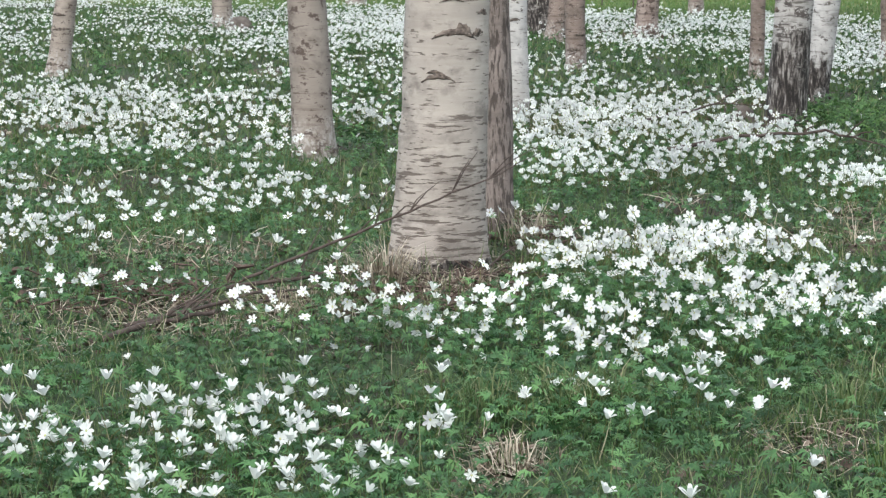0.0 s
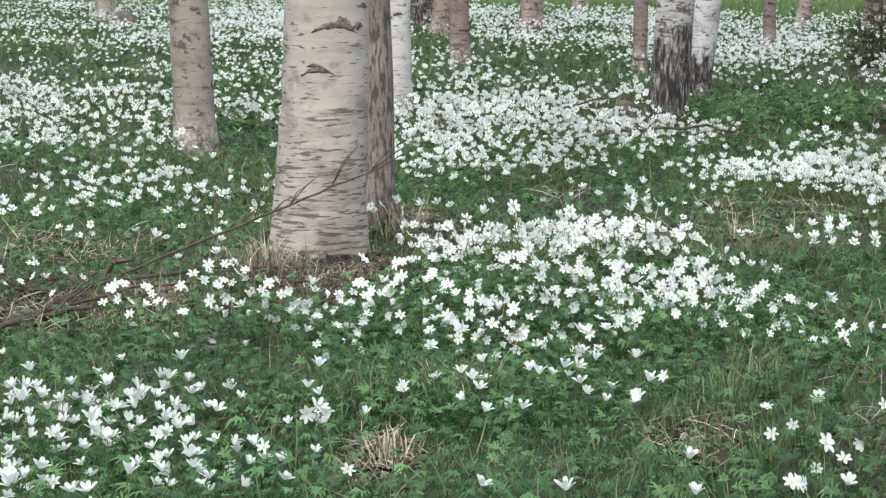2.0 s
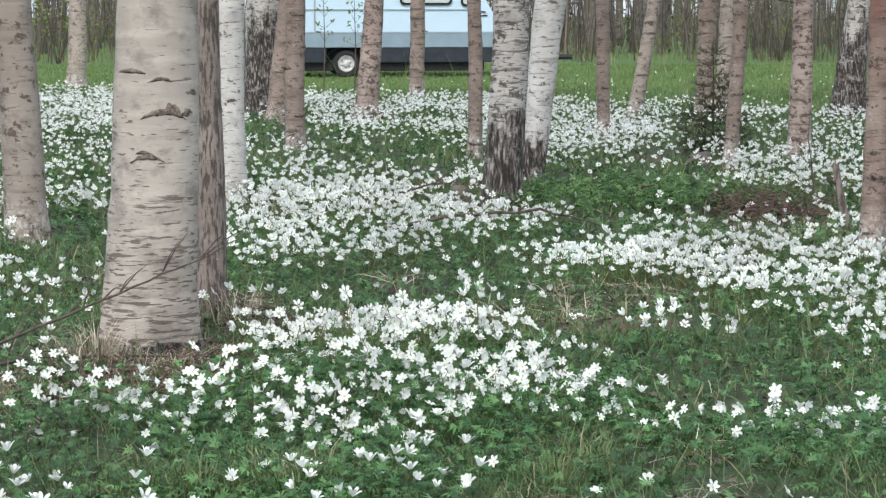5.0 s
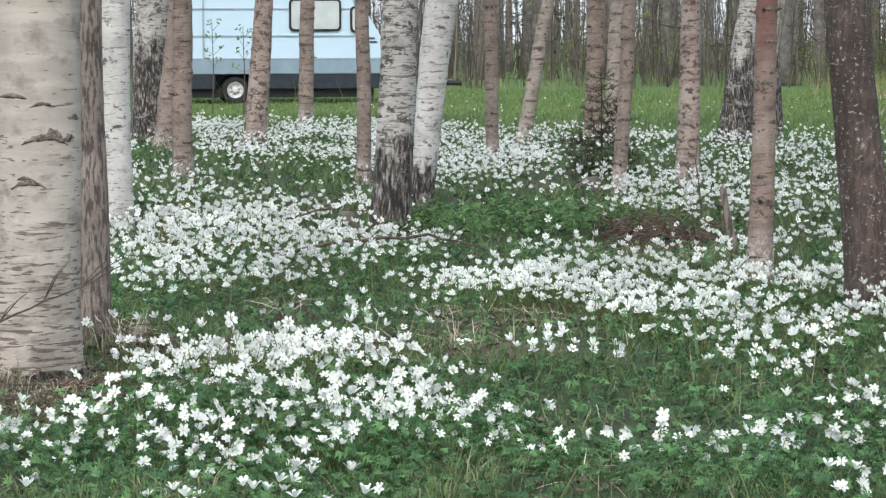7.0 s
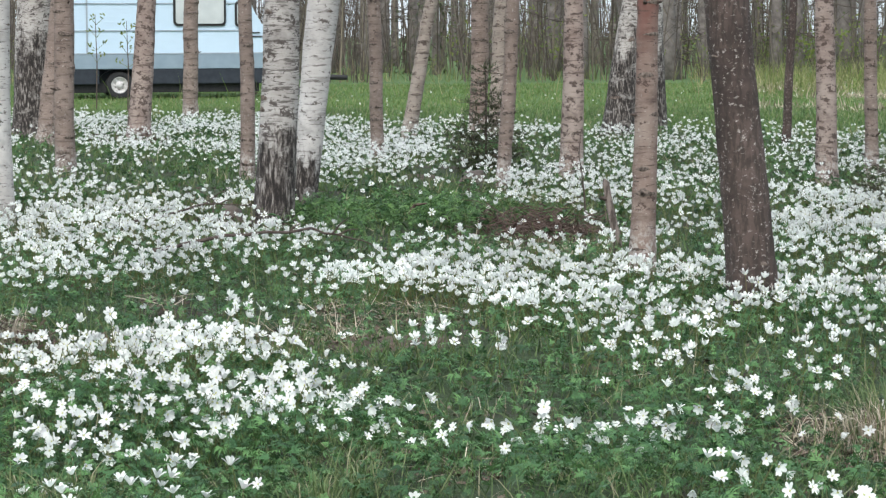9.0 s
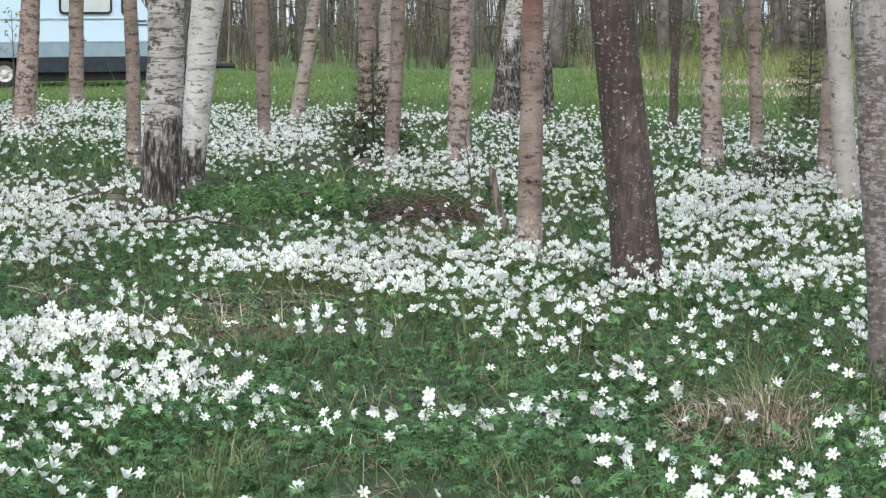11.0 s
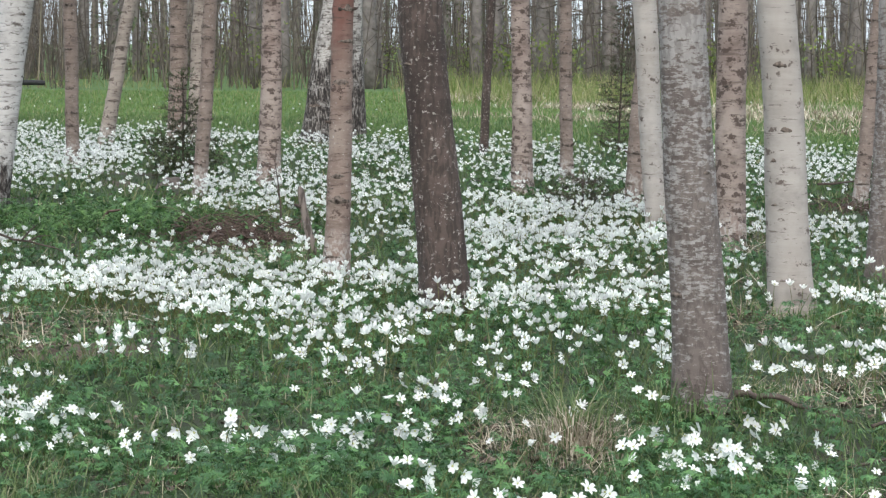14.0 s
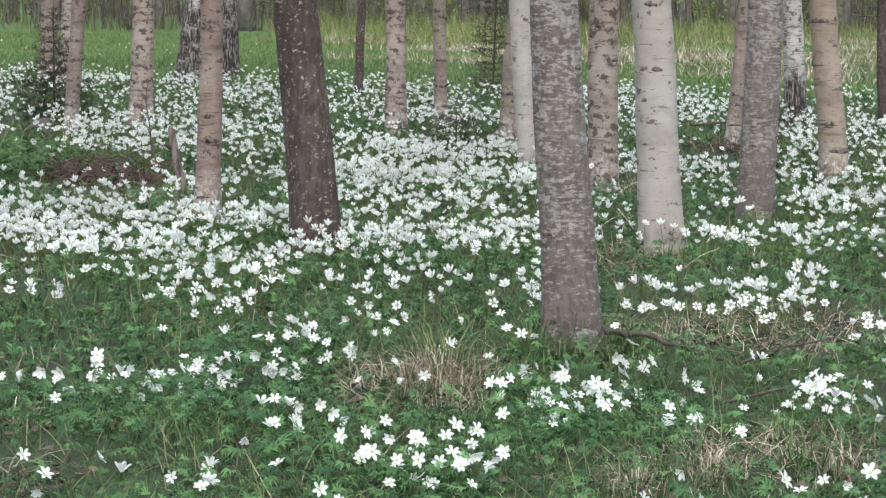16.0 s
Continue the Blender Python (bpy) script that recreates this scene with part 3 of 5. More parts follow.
# ---- caravan ----
def build_caravan():
    X0, X1, Y, G = 2.20, 6.60, 50.5, -0.12
    base = new("caravan")
    base.location = (X0, Y, G)
    tagged(base, "pale blue touring caravan with grey-blue lower stripe, parked on grass", "caravan")
    k = Nodes("caravan_panel")
    sep = k.add("ShaderNodeSeparateXYZ", Vector=k.coords((1, 1, 1)))
    ribs = k.math("SINE", k.math("MULTIPLY", sep.outputs["Z"], 120.0))
    pale = k.done(k.mix(k.ramp(k.noise((2, 2, 6), 4), (0.35, 0.0), (0.7, 0.35)), (0.51, 0.64, 0.76), (0.44, 0.56, 0.67)), 0.4, ribs, 0.10, 0.003)
    mid = plain("caravan_stripe", (0.21, 0.275, 0.33), (0.25, 0.32, 0.38), 3, 0.4)
    dark = plain("caravan_skirt", (0.018, 0.023, 0.032), (0.03, 0.037, 0.048), 6, 0.6)
    trim = plain("caravan_trim", (0.28, 0.33, 0.38), (0.34, 0.39, 0.44), 6, 0.35)
    rubber = plain("rubber", (0.018, 0.018, 0.02), (0.03, 0.03, 0.03), 20, 0.7)
    rim_m = plain("wheel_rim", (0.66, 0.65, 0.64), (0.48, 0.46, 0.45), 25, 0.4)
    pane_m = plain("window_pane", (0.42, 0.45, 0.46), (0.52, 0.55, 0.55), 2, 0.12)
    long, wide = X1 - X0, 2.1
    # side profile with a raked front, extruded across
    prof = [(0.0, 0.90), (0.0, 2.25), (0.12, 2.52), (0.35, 2.60), (3.4, 2.60), (3.75, 2.48), (4.05, 1.75), (4.34, 1.25), (4.40, 0.90)]
    n = len(prof)
    verts = [(x, 0, z) for x, z in prof] + [(x, wide, z) for x, z in prof]
    faces = [tuple(range(n)), tuple(range(n, 2 * n))[::-1]] + [(i, i + n, (i + 1) % n + n, (i + 1) % n) for i in range(n)]
    part("body", verts, [f[::-1] for f in faces], pale, base)
    part("lower_stripe", *box(0.0, 4.40, -0.012, wide + 0.012, 0.60, 0.90, 0.01), mid, base, "grey-blue lower panel")
    # skirt in two lengths round the wheel arch
    for a, b in ((0.0, 0.95), (1.72, 4.33)):
        part("skirt", *box(a, b, 0.0, wide, 0.30, 0.60, 0.01), dark, base, "dark blue-grey skirt")
    arch = []
    for i in range(13):
        t = math.pi * i / 12
        arch.append((1.335 - 0.385 * math.cos(t), 0.36 + 0.24 * math.sin(t)))
    av = [(x, -0.02, z) for x, z in arch] + [(x, 0.25, z) for x, z in arch]
    part("wheel_arch", av, [(i, i + 1, i + 14, i + 13) for i in range(12)], dark, base)
    part("arch_panel", *box(0.93, 1.74, 0.26, wide - 0.26, 0.20, 0.62), dark, base)
    # black block below the skirt: chassis and the shade beneath the floor in one
    part("chassis", *box(0.25, 4.15, 0.12, wide - 0.12, 0.13, 0.33, 0.01), rubber, base, "black underside of the floor")
    part("rear_bumper", *box(-0.06, 0.10, 0.02, wide - 0.02, 0.34, 0.52, 0.03), dark, base)
    for z in (1.36, 1.90, 0.905):
        part("trim_strip", *box(0.0, 4.0 if z > 1 else 4.40, -0.02, -0.004, z - 0.012, z + 0.012), trim, base)
    part("corner_strip", *box(0.70, 0.735, -0.02, -0.004, 0.92, 2.5), trim, base)
    part("front_strip", [(3.55, -0.015, 2.5), (3.59, -0.015, 2.5), (3.99, -0.015, 1.40), (3.95, -0.015, 1.40), (3.55, 0, 2.5), (3.59, 0, 2.5), (3.99, 0, 1.40), (3.95, 0, 1.40)],
         [(0, 3, 2, 1), (0, 1, 5, 4), (1, 2, 6, 5), (2, 3, 7, 6), (3, 0, 4, 7)], trim, base)

    def plate(x0, x1, z0, z1, corner, y0, y1):
        """A flat panel with rounded corners, its front at y0 and its back at y1."""
        ring = []
        for cx, cz, start in ((x1 - corner, z1 - corner, 0), (x0 + corner, z1 - corner, 90), (x0 + corner, z0 + corner, 180), (x1 - corner, z0 + corner, 270)):
            for i in range(7):
                t = radians(start + 15 * i)
                ring.append((cx + corner * math.cos(t), cz + corner * math.sin(t)))
        n = len(ring)
        pts = [(x, y0, z) for x, z in ring] + [(x, y1, z) for x, z in ring]
        return pts, [tuple(range(n))] + [(i, i + n, (i + 1) % n + n, (i + 1) % n) for i in range(n)]

    for a, b, z0, z1 in ((2.43, 3.48, 1.45, 2.10), (3.66, 3.92, 1.42, 1.95)):
        win = part("window", *plate(a, b, z0, z1, 0.09, -0.035, 0.01), rubber, base, "dark rubber window frame")
        part("pane", *plate(a + 0.045, b - 0.045, z0 + 0.045, z1 - 0.045, 0.06, -0.05, -0.03), pane_m, win, "pale curtained pane")
    for i in range(2):
        part("vent_slat", *box(3.93 + 0.05 * i, 4.16 + 0.045 * i, -0.02, 0.0, 1.30 - 0.075 * i, 1.325 - 0.075 * i), rubber, base, "dark slat on the raked front corner")
    for y in (0.06, wide - 0.24):
        hub = new("wheel")
        hub.parent = base
        hub.location = (1.35, y, 0.28)
        hub.scale = (0.95, 1, 0.95)
        tv, tf = [], []
        ring = [(0.175, 0.0), (0.20, -0.03), (0.27, -0.03), (0.295, 0.01), (0.295, 0.15), (0.27, 0.18), (0.175, 0.17)]
        for i in range(28):
            a = 2 * math.pi * i / 28
            tv += [(r * math.cos(a), yy, r * math.sin(a)) for r, yy in ring]
        for i in range(28):
            for j in range(7):
                tf.append((i * 7 + j, i * 7 + (j + 1) % 7, ((i + 1) % 28) * 7 + (j + 1) % 7, ((i + 1) % 28) * 7 + j))
        part("tyre", tv, tf, rubber, hub)
        rv, rf = [], []
        ring = [(0.178, 0.0), (0.165, -0.012), (0.15, 0.02), (0.09, 0.035), (0.06, 0.0), (0.03, -0.02)]
        for i in range(28):
            a = 2 * math.pi * i / 28
            rv += [(r * math.cos(a), yy + (0.03 if j == 3 and i % 4 < 2 else 0), r * math.sin(a)) for j, (r, yy) in enumerate(ring)]
        for i in range(28):
            for j in range(5):
                rf.append((i * 6 + j, i * 6 + j + 1, ((i + 1) % 28) * 6 + j + 1, ((i + 1) % 28) * 6 + j))
        rf.append(tuple(i * 6 + 5 for i in range(28)))
        part("rim", rv, rf, rim_m, hub, "dulled silver wheel rim")
    part("drawbar", *tube([(4.3, 0.6, 0.40), (5.6, 1.05, 0.39)], [0.035, 0.035], 6), rubber, base)
    part("drawbar", *tube([(4.3, 1.5, 0.40), (5.6, 1.05, 0.39)], [0.035, 0.035], 6), rubber, base)
    part("hitch", *join(tube([(5.45, 1.05, 0.39), (5.8, 1.05, 0.39), (6.1, 1.05, 0.38)], [0.06, 0.055, 0.05], 8), box(5.5, 5.66, 0.99, 1.11, 0.40, 0.54, 0.01)), rubber, base, "dark tow hitch")
    part("jockey_wheel", *join(tube([(5.05, 1.0, 0.12), (5.05, 1.0, 0.62)], [0.022, 0.022], 8), tube([(5.05, 0.96, 0.10), (5.05, 1.04, 0.10)], [0.10, 0.10], 12)), rubber, base)
    part("corner_steady", *tube([(0.15, 0.2, 0.28), (0.30, 0.2, 0.02)], [0.02, 0.02], 6), rubber, base)


build_caravan()


# ---- where plants grow ----
def blob(x, y, cx, cy, across, along):
    """1 in the middle of a patch that lies along the way from the origin, 0 well outside it."""
    t = math.atan2(cx, cy)
    u = (x - cx) * math.cos(t) - (y - cy) * math.sin(t)
    v = (x - cx) * math.sin(t) + (y - cy) * math.cos(t)
    r = np.sqrt((u / across) ** 2 + (v / along) ** 2) + 0.65 * (value_noise(x, y, 0.22, 21) - 0.5)
    return np.clip((1.12 - r) / 0.24, 0, 1)


# patches: middle, half width, half depth, and flowers a square metre (clumps) or the share of flowers left (bares)
CLUMPS_FRONT = (
    (-0.54, 5.32, 0.47, 0.61, 100), (1.76, 5.1, 0.07, 0.17, 120), (1.56, 5.22, 0.07, 0.18, 90), (-0.83, 5.41, 0.15, 0.38, 120), (2.14, 5.46, 0.18, 0.32, 120), (0.52, 5.85, 0.26, 0.36, 62),
    (2.21, 5.57, 0.16, 0.22, 120), (1.95, 5.84, 0.09, 0.25, 90), (2.78, 5.61, 0.11, 0.32, 70), (2.91, 6.27, 0.2, 0.49, 75), (1.87, 6.7, 0.06, 0.25, 110), (3.46, 6.04, 0.15, 0.24, 150),
    (1.45, 6.85, 0.41, 0.41, 42), (1.76, 6.78, 0.41, 0.28, 40), (3.02, 6.33, 0.21, 0.33, 70),
)
CLUMPS_NEAR = (
    (0.11, 6.94, 0.23, 0.31, 130), (0.36, 8.15, 0.11, 0.6, 45), (2.11, 6.93, 0.2, 0.43, 60), (0.93, 6.94, 0.25, 0.61, 130),
    (2.01, 6.74, 0.11, 0.23, 60), (1.75, 6.88, 0.1, 0.26, 75), (-0.38, 7.21, 0.29, 0.35, 95), (0.75, 7.37, 0.38, 0.8, 195), (2.33, 7.07, 0.06, 0.57, 110), (0.77, 7.71, 0.56, 1.24, 180),
    (2.63, 7.47, 0.14, 0.41, 110), (-1.3, 7.82, 0.12, 0.26, 60), (4.13, 6.88, 0.07, 0.26, 110), (2.75, 7.6, 0.15, 0.41, 110), (1.61, 8.58, 0.31, 0.19, 85), (3.82, 7.89, 0.14, 0.35, 180),
    (3.48, 8.07, 0.12, 0.35, 120), (4.18, 7.77, 0.28, 0.4, 80), (2.56, 8.74, 0.37, 0.77, 105),
)
CLUMPS_MIDDLE = (
    (0.16, 7.08, 0.19, 0.41, 130), (2.48, 9.05, 0.27, 0.37, 90),
    (3.29, 8.84, 0.25, 0.55, 90), (-1.46, 9.47, 0.18, 0.48, 170), (3.16, 9.37, 0.31, 0.9, 90), (1.26, 9.98, 0.25, 0.25, 170), (2.44, 9.89, 0.3, 0.48, 190), (3.9, 9.76, 0.45, 0.8, 130),
    (5.15, 9.33, 0.5, 0.38, 190), (-0.82, 10.69, 0.34, 1.07, 75), (3.44, 10.75, 0.38, 0.42, 190), (2.43, 11.04, 0.69, 0.8, 290), (0.84, 12.11, 0.57, 1.16, 130), (6.27, 10.82, 0.28, 0.59, 250),
    (4.27, 11.97, 0.4, 1.02, 150), (1.47, 13.21, 0.6, 1.1, 150), (4.83, 12.57, 0.58, 1.31, 170),
)
CLUMPS_BACK = (
    (-0.18, 5.39, 0.23, 0.28, 70), (-0.04, 5.64, 0.11, 0.14, 60), (3.38, 5.82, 0.17, 0.28, 70), (-0.27, 5.33, 0.26, 0.36, 70),
    (4.54, 12.93, 0.28, 2.27, 140), (0.97, 13.71, 0.71, 1.93, 130), (6.44, 12.54, 0.22, 0.58, 170), (0.94, 15.57, 0.53, 1.01, 260), (5.88, 15.03, 0.54, 1.35, 170), (-2.15, 16.16, 0.73, 2.16, 130),
    (4.68, 17.99, 0.67, 2.0, 140), (9.81, 17.21, 0.49, 2.44, 110), (3.59, 22.6, 0.82, 3.22, 120), (4.19, 23.3, 0.48, 2.33, 200), (2.16, 27.15, 0.67, 4.53, 110), (3.6, 28.75, 1.3, 6.54, 110),
    (-0.66, 29.08, 1.31, 6.63, 120),
)
BARES_FRONT = (
    (0.13, 5.13, 0.12, 0.34, 0.2), (0.52, 5.21, 0.39, 0.35, 0.12), (2.45, 5.31, 0.16, 0.42, 0.12), (1.39, 5.71, 0.19, 0.42, 0.1), (2.96, 5.22, 0.26, 0.44, 0.06), (1.51, 5.9, 0.45, 0.34, 0.1),
    (-0.07, 6.25, 0.53, 0.27, 0.05), (0.69, 6.23, 0.56, 0.37, 0.12), (-0.84, 6.22, 0.31, 0.29, 0.15), (1.9, 6.06, 0.43, 0.41, 0.15), (2.41, 6.12, 0.18, 0.27, 0.2), (2.55, 6.42, 0.17, 0.44, 0.1),
    (-0.75, 7.11, 0.32, 0.38, 0.05), (-1.12, 7.14, 0.23, 0.55, 0.12), (2.27, 7.41, 0.26, 0.31, 0.15), (1.86, 7.65, 0.58, 0.49, 0.06), (1.72, 7.73, 0.39, 0.42, 0.06), (3.82, 7.0, 0.39, 0.5, 0.1),
    (-0.02, 8.11, 0.24, 0.69, 0.03), (-0.96, 8.6, 0.43, 0.44, 0.15),
)
BARES_NEAR = (
    (2.87, 8.5, 0.12, 0.42, 0.3), (1.39, 9.04, 0.23, 0.38, 0.1), (1.78, 9.53, 0.31, 0.55, 0.08), (4.63, 8.59, 0.48, 0.24, 0.15), (4.22, 8.97, 0.13, 0.51, 0.2), (4.31, 8.96, 0.16, 0.57, 0.08),
    (0.53, 10.35, 0.26, 0.58, 0.12), (0.78, 10.79, 0.66, 0.39, 0.15), (0.95, 10.78, 0.29, 0.24, 0.25), (-1.52, 11.37, 0.54, 0.49, 0.25), (5.71, 9.99, 0.28, 0.28, 0.2), (-0.39, 11.53, 0.14, 0.89, 0.1),
    (4.12, 11.52, 0.17, 0.44, 0.2), (3.69, 11.99, 0.2, 0.59, 0.15), (-1.36, 13.06, 0.38, 0.43, 0.12), (3.97, 12.74, 0.21, 0.81, 0.15), (5.79, 12.03, 0.21, 0.81, 0.1), (2.33, 13.3, 0.52, 0.38, 0.05),
    (2.15, 13.43, 0.28, 1.32, 0.2), (3.32, 13.55, 0.53, 1.21, 0.06),
)
BARES_BACK = (
    (2.78, 15.12, 0.69, 1.62, 0.12), (-1.96, 16.1, 0.2, 0.5, 0.2), (2.6, 16.69, 0.23, 0.72, 0.2), (7.85, 15.02, 0.42, 1.21, 0.15), (1.84, 18.69, 0.46, 1.61, 0.35), (3.0, 19.0, 0.5, 0.8, 0.4),
    (1.81, 19.65, 0.53, 1.12, 0.3), (3.87, 19.47, 0.31, 1.07, 0.08), (-1.54, 21.42, 0.24, 1.52, 0.12), (-3.07, 22.17, 0.25, 1.43, 0.15), (-3.21, 23.9, 0.36, 1.5, 0.15), (1.08, 25.65, 0.26, 2.98, 0.15),
    (-2.35, 25.6, 0.38, 1.0, 0.15), (-4.65, 27.98, 0.26, 1.96, 0.2), (-3.97, 28.6, 0.22, 1.7, 0.15), (-3.17, 30.7, 0.24, 1.4, 0.15), (-1.07, 32.8, 0.5, 1.4, 0.15), (-5.13, 40.5, 0.4, 3.0, 0.2),
)


def meadow_edge(x, y):
    return 38.2 - 1.1 * x + 2.4 * (value_noise(x, y, 2.5, 33) - 0.5)


def flower_density(x, y):
    d = np.hypot(x, y)
    wide, small = value_noise(x, y * 0.6, 1.1, 31), value_noise(x, y, 0.35, 32)
    near = 32 * np.clip((wide - 0.2) * 2.0, 0.2, 1.4) * np.clip(small * 1.9, 0.2, 1.7)
    far = 92 * np.clip((wide - 0.15) * 2.2, 0.25, 1.35) * np.clip(small * 1.9 - 0.15, 0.15, 1.5) * np.interp(d, (15, 24), (1.0, 0.74))
    mix = np.clip((d - 9.0) / 3.0, 0, 1)
    out = near * (1 - mix) + far * mix
    for cx, cy, a, b, n in BARES_FRONT + BARES_NEAR + BARES_BACK:
        out = out * (1 - (1 - n) * blob(x, y, cx, cy, a, b))
    for cx, cy, a, b, n in CLUMPS_FRONT + CLUMPS_NEAR + CLUMPS_MIDDLE + CLUMPS_BACK:
        out = np.maximum(out, n * float(np.interp(cy, (5, 6.5, 8, 11, 18), (1.9, 1.55, 1.5, 1.1, 0.85))) * blob(x, y, cx, cy, a, b) * np.clip(small * 2.0, 0.55, 1.4))
    tuft = np.clip((value_noise(x, y, 0.11, 35) - 0.12) * 3.0, 0.35, 1.7)
    sweep = np.clip((value_noise(x, y, 0.5, 36) - 0.27) * 4.0, 0.1, 1.5)
    away = np.clip(d / 30 - 0.3, 0, 1)
    out = out * (tuft * (1 - away) + sweep * away)
    edge = meadow_edge(x, y)
    out = out * np.clip((edge - y) / 1.2, 0, 1)
    return out + 0.5 * ((y > edge) & (y < 48) & (wide > 0.5))


def fan(n, d0, d1, a0=-13.0, a1=34.0):
    """n places spread evenly over the fan of ground from d0 to d1 metres out."""
    d = np.sqrt(rng.uniform(d0 * d0, d1 * d1, n))
    a = np.radians(rng.uniform(a0, a1, n))
    return d * np.sin(a), d * np.cos(a)


def fan_area(d0, d1, a0=-13.0, a1=34.0):
    return 0.5 * math.radians(a1 - a0) * (d1 * d1 - d0 * d0)


def grow(density, most, d0, d1):
    """Places picked by a density, in pieces a square metre."""
    x, y = fan(int(most * fan_area(d0, d1)), d0, d1)
    keep = rng.random(len(x)) < density(x, y) / most
    return x[keep], y[keep]


# ---- wood anemones ----
def petal_shape(long, wide, cup, curl):
    """One oval tepal along +x: rises by cup, its rounded tip curls; verts, quads."""
    verts, faces = [], []
    for i, w in enumerate((0.35, 0.80, 1.0, 0.90, 0.46)):
        f, w = i / 4, w * wide
        r = 0.003 + long * f * math.cos(cup * (1 - 0.35 * curl * f))
        z = long * f * math.sin(cup * (1 - curl * f))
        verts += [(r, -w / 2, z + 0.24 * w), (r + (0.0012 if i == 4 else 0), 0, z), (r, w / 2, z + 0.24 * w)]
    for i in range(4):
        a = 3 * i
        faces += [(a, a + 3, a + 4, a + 1), (a + 1, a + 4, a + 5, a + 2)]
    return verts, faces


def kite(long, wide, cup):
    """A simple tepal for plants farther off."""
    at = lambda f, w: (0.003 + long * f * math.cos(cup), w * wide, long * f * math.sin(cup))
    return [at(0, 0), at(0.5, -0.55), at(0.95, -0.3), at(0.95, 0.3), at(0.5, 0.55)], [(0, 1, 2, 3, 4)]


def speck(long, wide, cup):
    """The simplest tepal, for plants far off."""
    at = lambda f, w: (0.002 + long * f * math.cos(cup), w * wide, long * f * math.sin(cup))
    return [at(0, 0), at(0.7, -0.6), at(1.0, 0), at(0.7, 0.6)], [(0, 1, 2, 3)]


def turned(piece, deg, tilt=0.0, lift=0.0):
    m = pose(0, 0, lift, 0, 0, deg) @ pose(0, 0, 0, 0, tilt, 0)
    return [(m @ Vector(p))[:] for p in piece[0]], piece[1]


def leaf_shape(long, lobes=5):
    """A leaf cut into narrow pointed lobes that stand in three leaflets, along +x from the origin, drooping a little."""
    verts, faces = [(0.0, 0.0, 0.0)], []
    for i in range(lobes):
        a = radians(-78 + 156 * i / (lobes - 1))
        leaflet = math.cos(3 * a)
        r = long * (0.78 + 0.22 * leaflet) * (1.0 - 0.18 * abs(a))
        n = len(verts)
        w = 0.45 / lobes * long
        c, s = math.cos(a), math.sin(a)
        verts += [(0.55 * r * c + w * s, 0.55 * r * s - w * c, 0.07 * long), (r * c, r * s, -0.16 * long), (0.55 * r * c - w * s, 0.55 * r * s + w * c, 0.04 * long)]
        faces.append((0, n, n + 1, n + 2))
    return verts, faces


def flower_template(kind, lod, r):
    """Verts, faces and slots (0 petal, 1 stamens, 2 stem, 3 leaf) of one plant, its foot at the origin, facing -y when nodding."""
    count = r.choice((6, 6, 7)) if lod < 2 else 5
    cup, curl, nod = {"cup": (0.98, 0.14, 12), "open": (0.44, 0.25, 46), "wide": (0.26, 0.15, 66), "bell": (0.92, 0.1, 118)}[kind]
    long, wide = r.uniform(0.0158, 0.0188), r.uniform(0.0088, 0.0108)
    if kind == "cup":
        long, wide = 1.32 * long, 1.08 * wide
    tall = r.uniform(0.10, 0.14)
    side = r.uniform(-25, 25)
    drop = kind == "bell"
    head = pose(0, 0, 0, 0, 0, side) @ Matrix.Translation((0, -0.034 if drop else -0.02, tall)) @ pose(0, 0, 0, nod, 0, 0)
    verts, faces, slots = [], [], []

    def put(piece, slot, m=None):
        n = len(verts)
        for p in piece[0]:
            verts.append((m @ Vector(p))[:] if m is not None else p)
        for f in piece[1]:
            faces.append(tuple(i + n for i in f))
            slots.append(slot)

    for i in range(count):
        size = long * r.uniform(0.88, 1.05), wide * r.uniform(0.88, 1.1), cup * r.uniform(0.7, 1.25)
        put(turned(petal_shape(*size, curl) if lod == 0 else (kite if lod == 1 else speck)(*size), 360 * i / count + r.uniform(-9, 9)), 0, head)
    if lod < 2:
        ring = 6 if lod == 0 else 4
        dome = [(0.0032 * math.cos(a), 0.0032 * math.sin(a), 0.001) for a in np.linspace(0, 2 * math.pi, ring, endpoint=False)] + [(0, 0, 0.0042)]
        put((dome, [(i, (i + 1) % ring, ring) for i in range(ring)]), 1, head)
    neck = head @ Vector((0, 0, 0))
    foot = Vector((0.01 * r.uniform(-1, 1), 0.012, -0.02))
    knee = Vector((neck.x * 0.4, 0.008, tall * 0.72))
    if lod == 2:
        put(([foot[:], (foot + Vector((0.003, 0, 0)))[:], neck[:]], [(0, 1, 2)]), 2)
        return verts, faces, slots
    bow = Vector((neck.x * 0.8, neck.y * 0.55, tall * (1.09 if drop else 0.985)))
    if lod == 1:
        put(tube([foot, bow, neck] if drop else [foot, neck], [0.0016, 0.0014, 0.0012] if drop else [0.0016, 0.0012], 3, False), 2)
        return verts, faces, slots
    put(tube([foot, knee, bow, neck], [0.0013, 0.0012, 0.001, 0.001], 3, False), 2)
    for i in range(3):
        lv, lf = turned(leaf_shape(r.uniform(0.026, 0.036), 9), 120 * i + r.uniform(-20, 20), r.uniform(-5, 22))
        put((lv, lf), 3, Matrix.Translation((knee.x, knee.y, tall * 0.6)))
    return verts, faces, slots


FLOWER_MATS = [M_PETAL, M_STAMEN, M_STEM, M_LEAF]
KINDS = ("cup", "open", "wide", "bell")


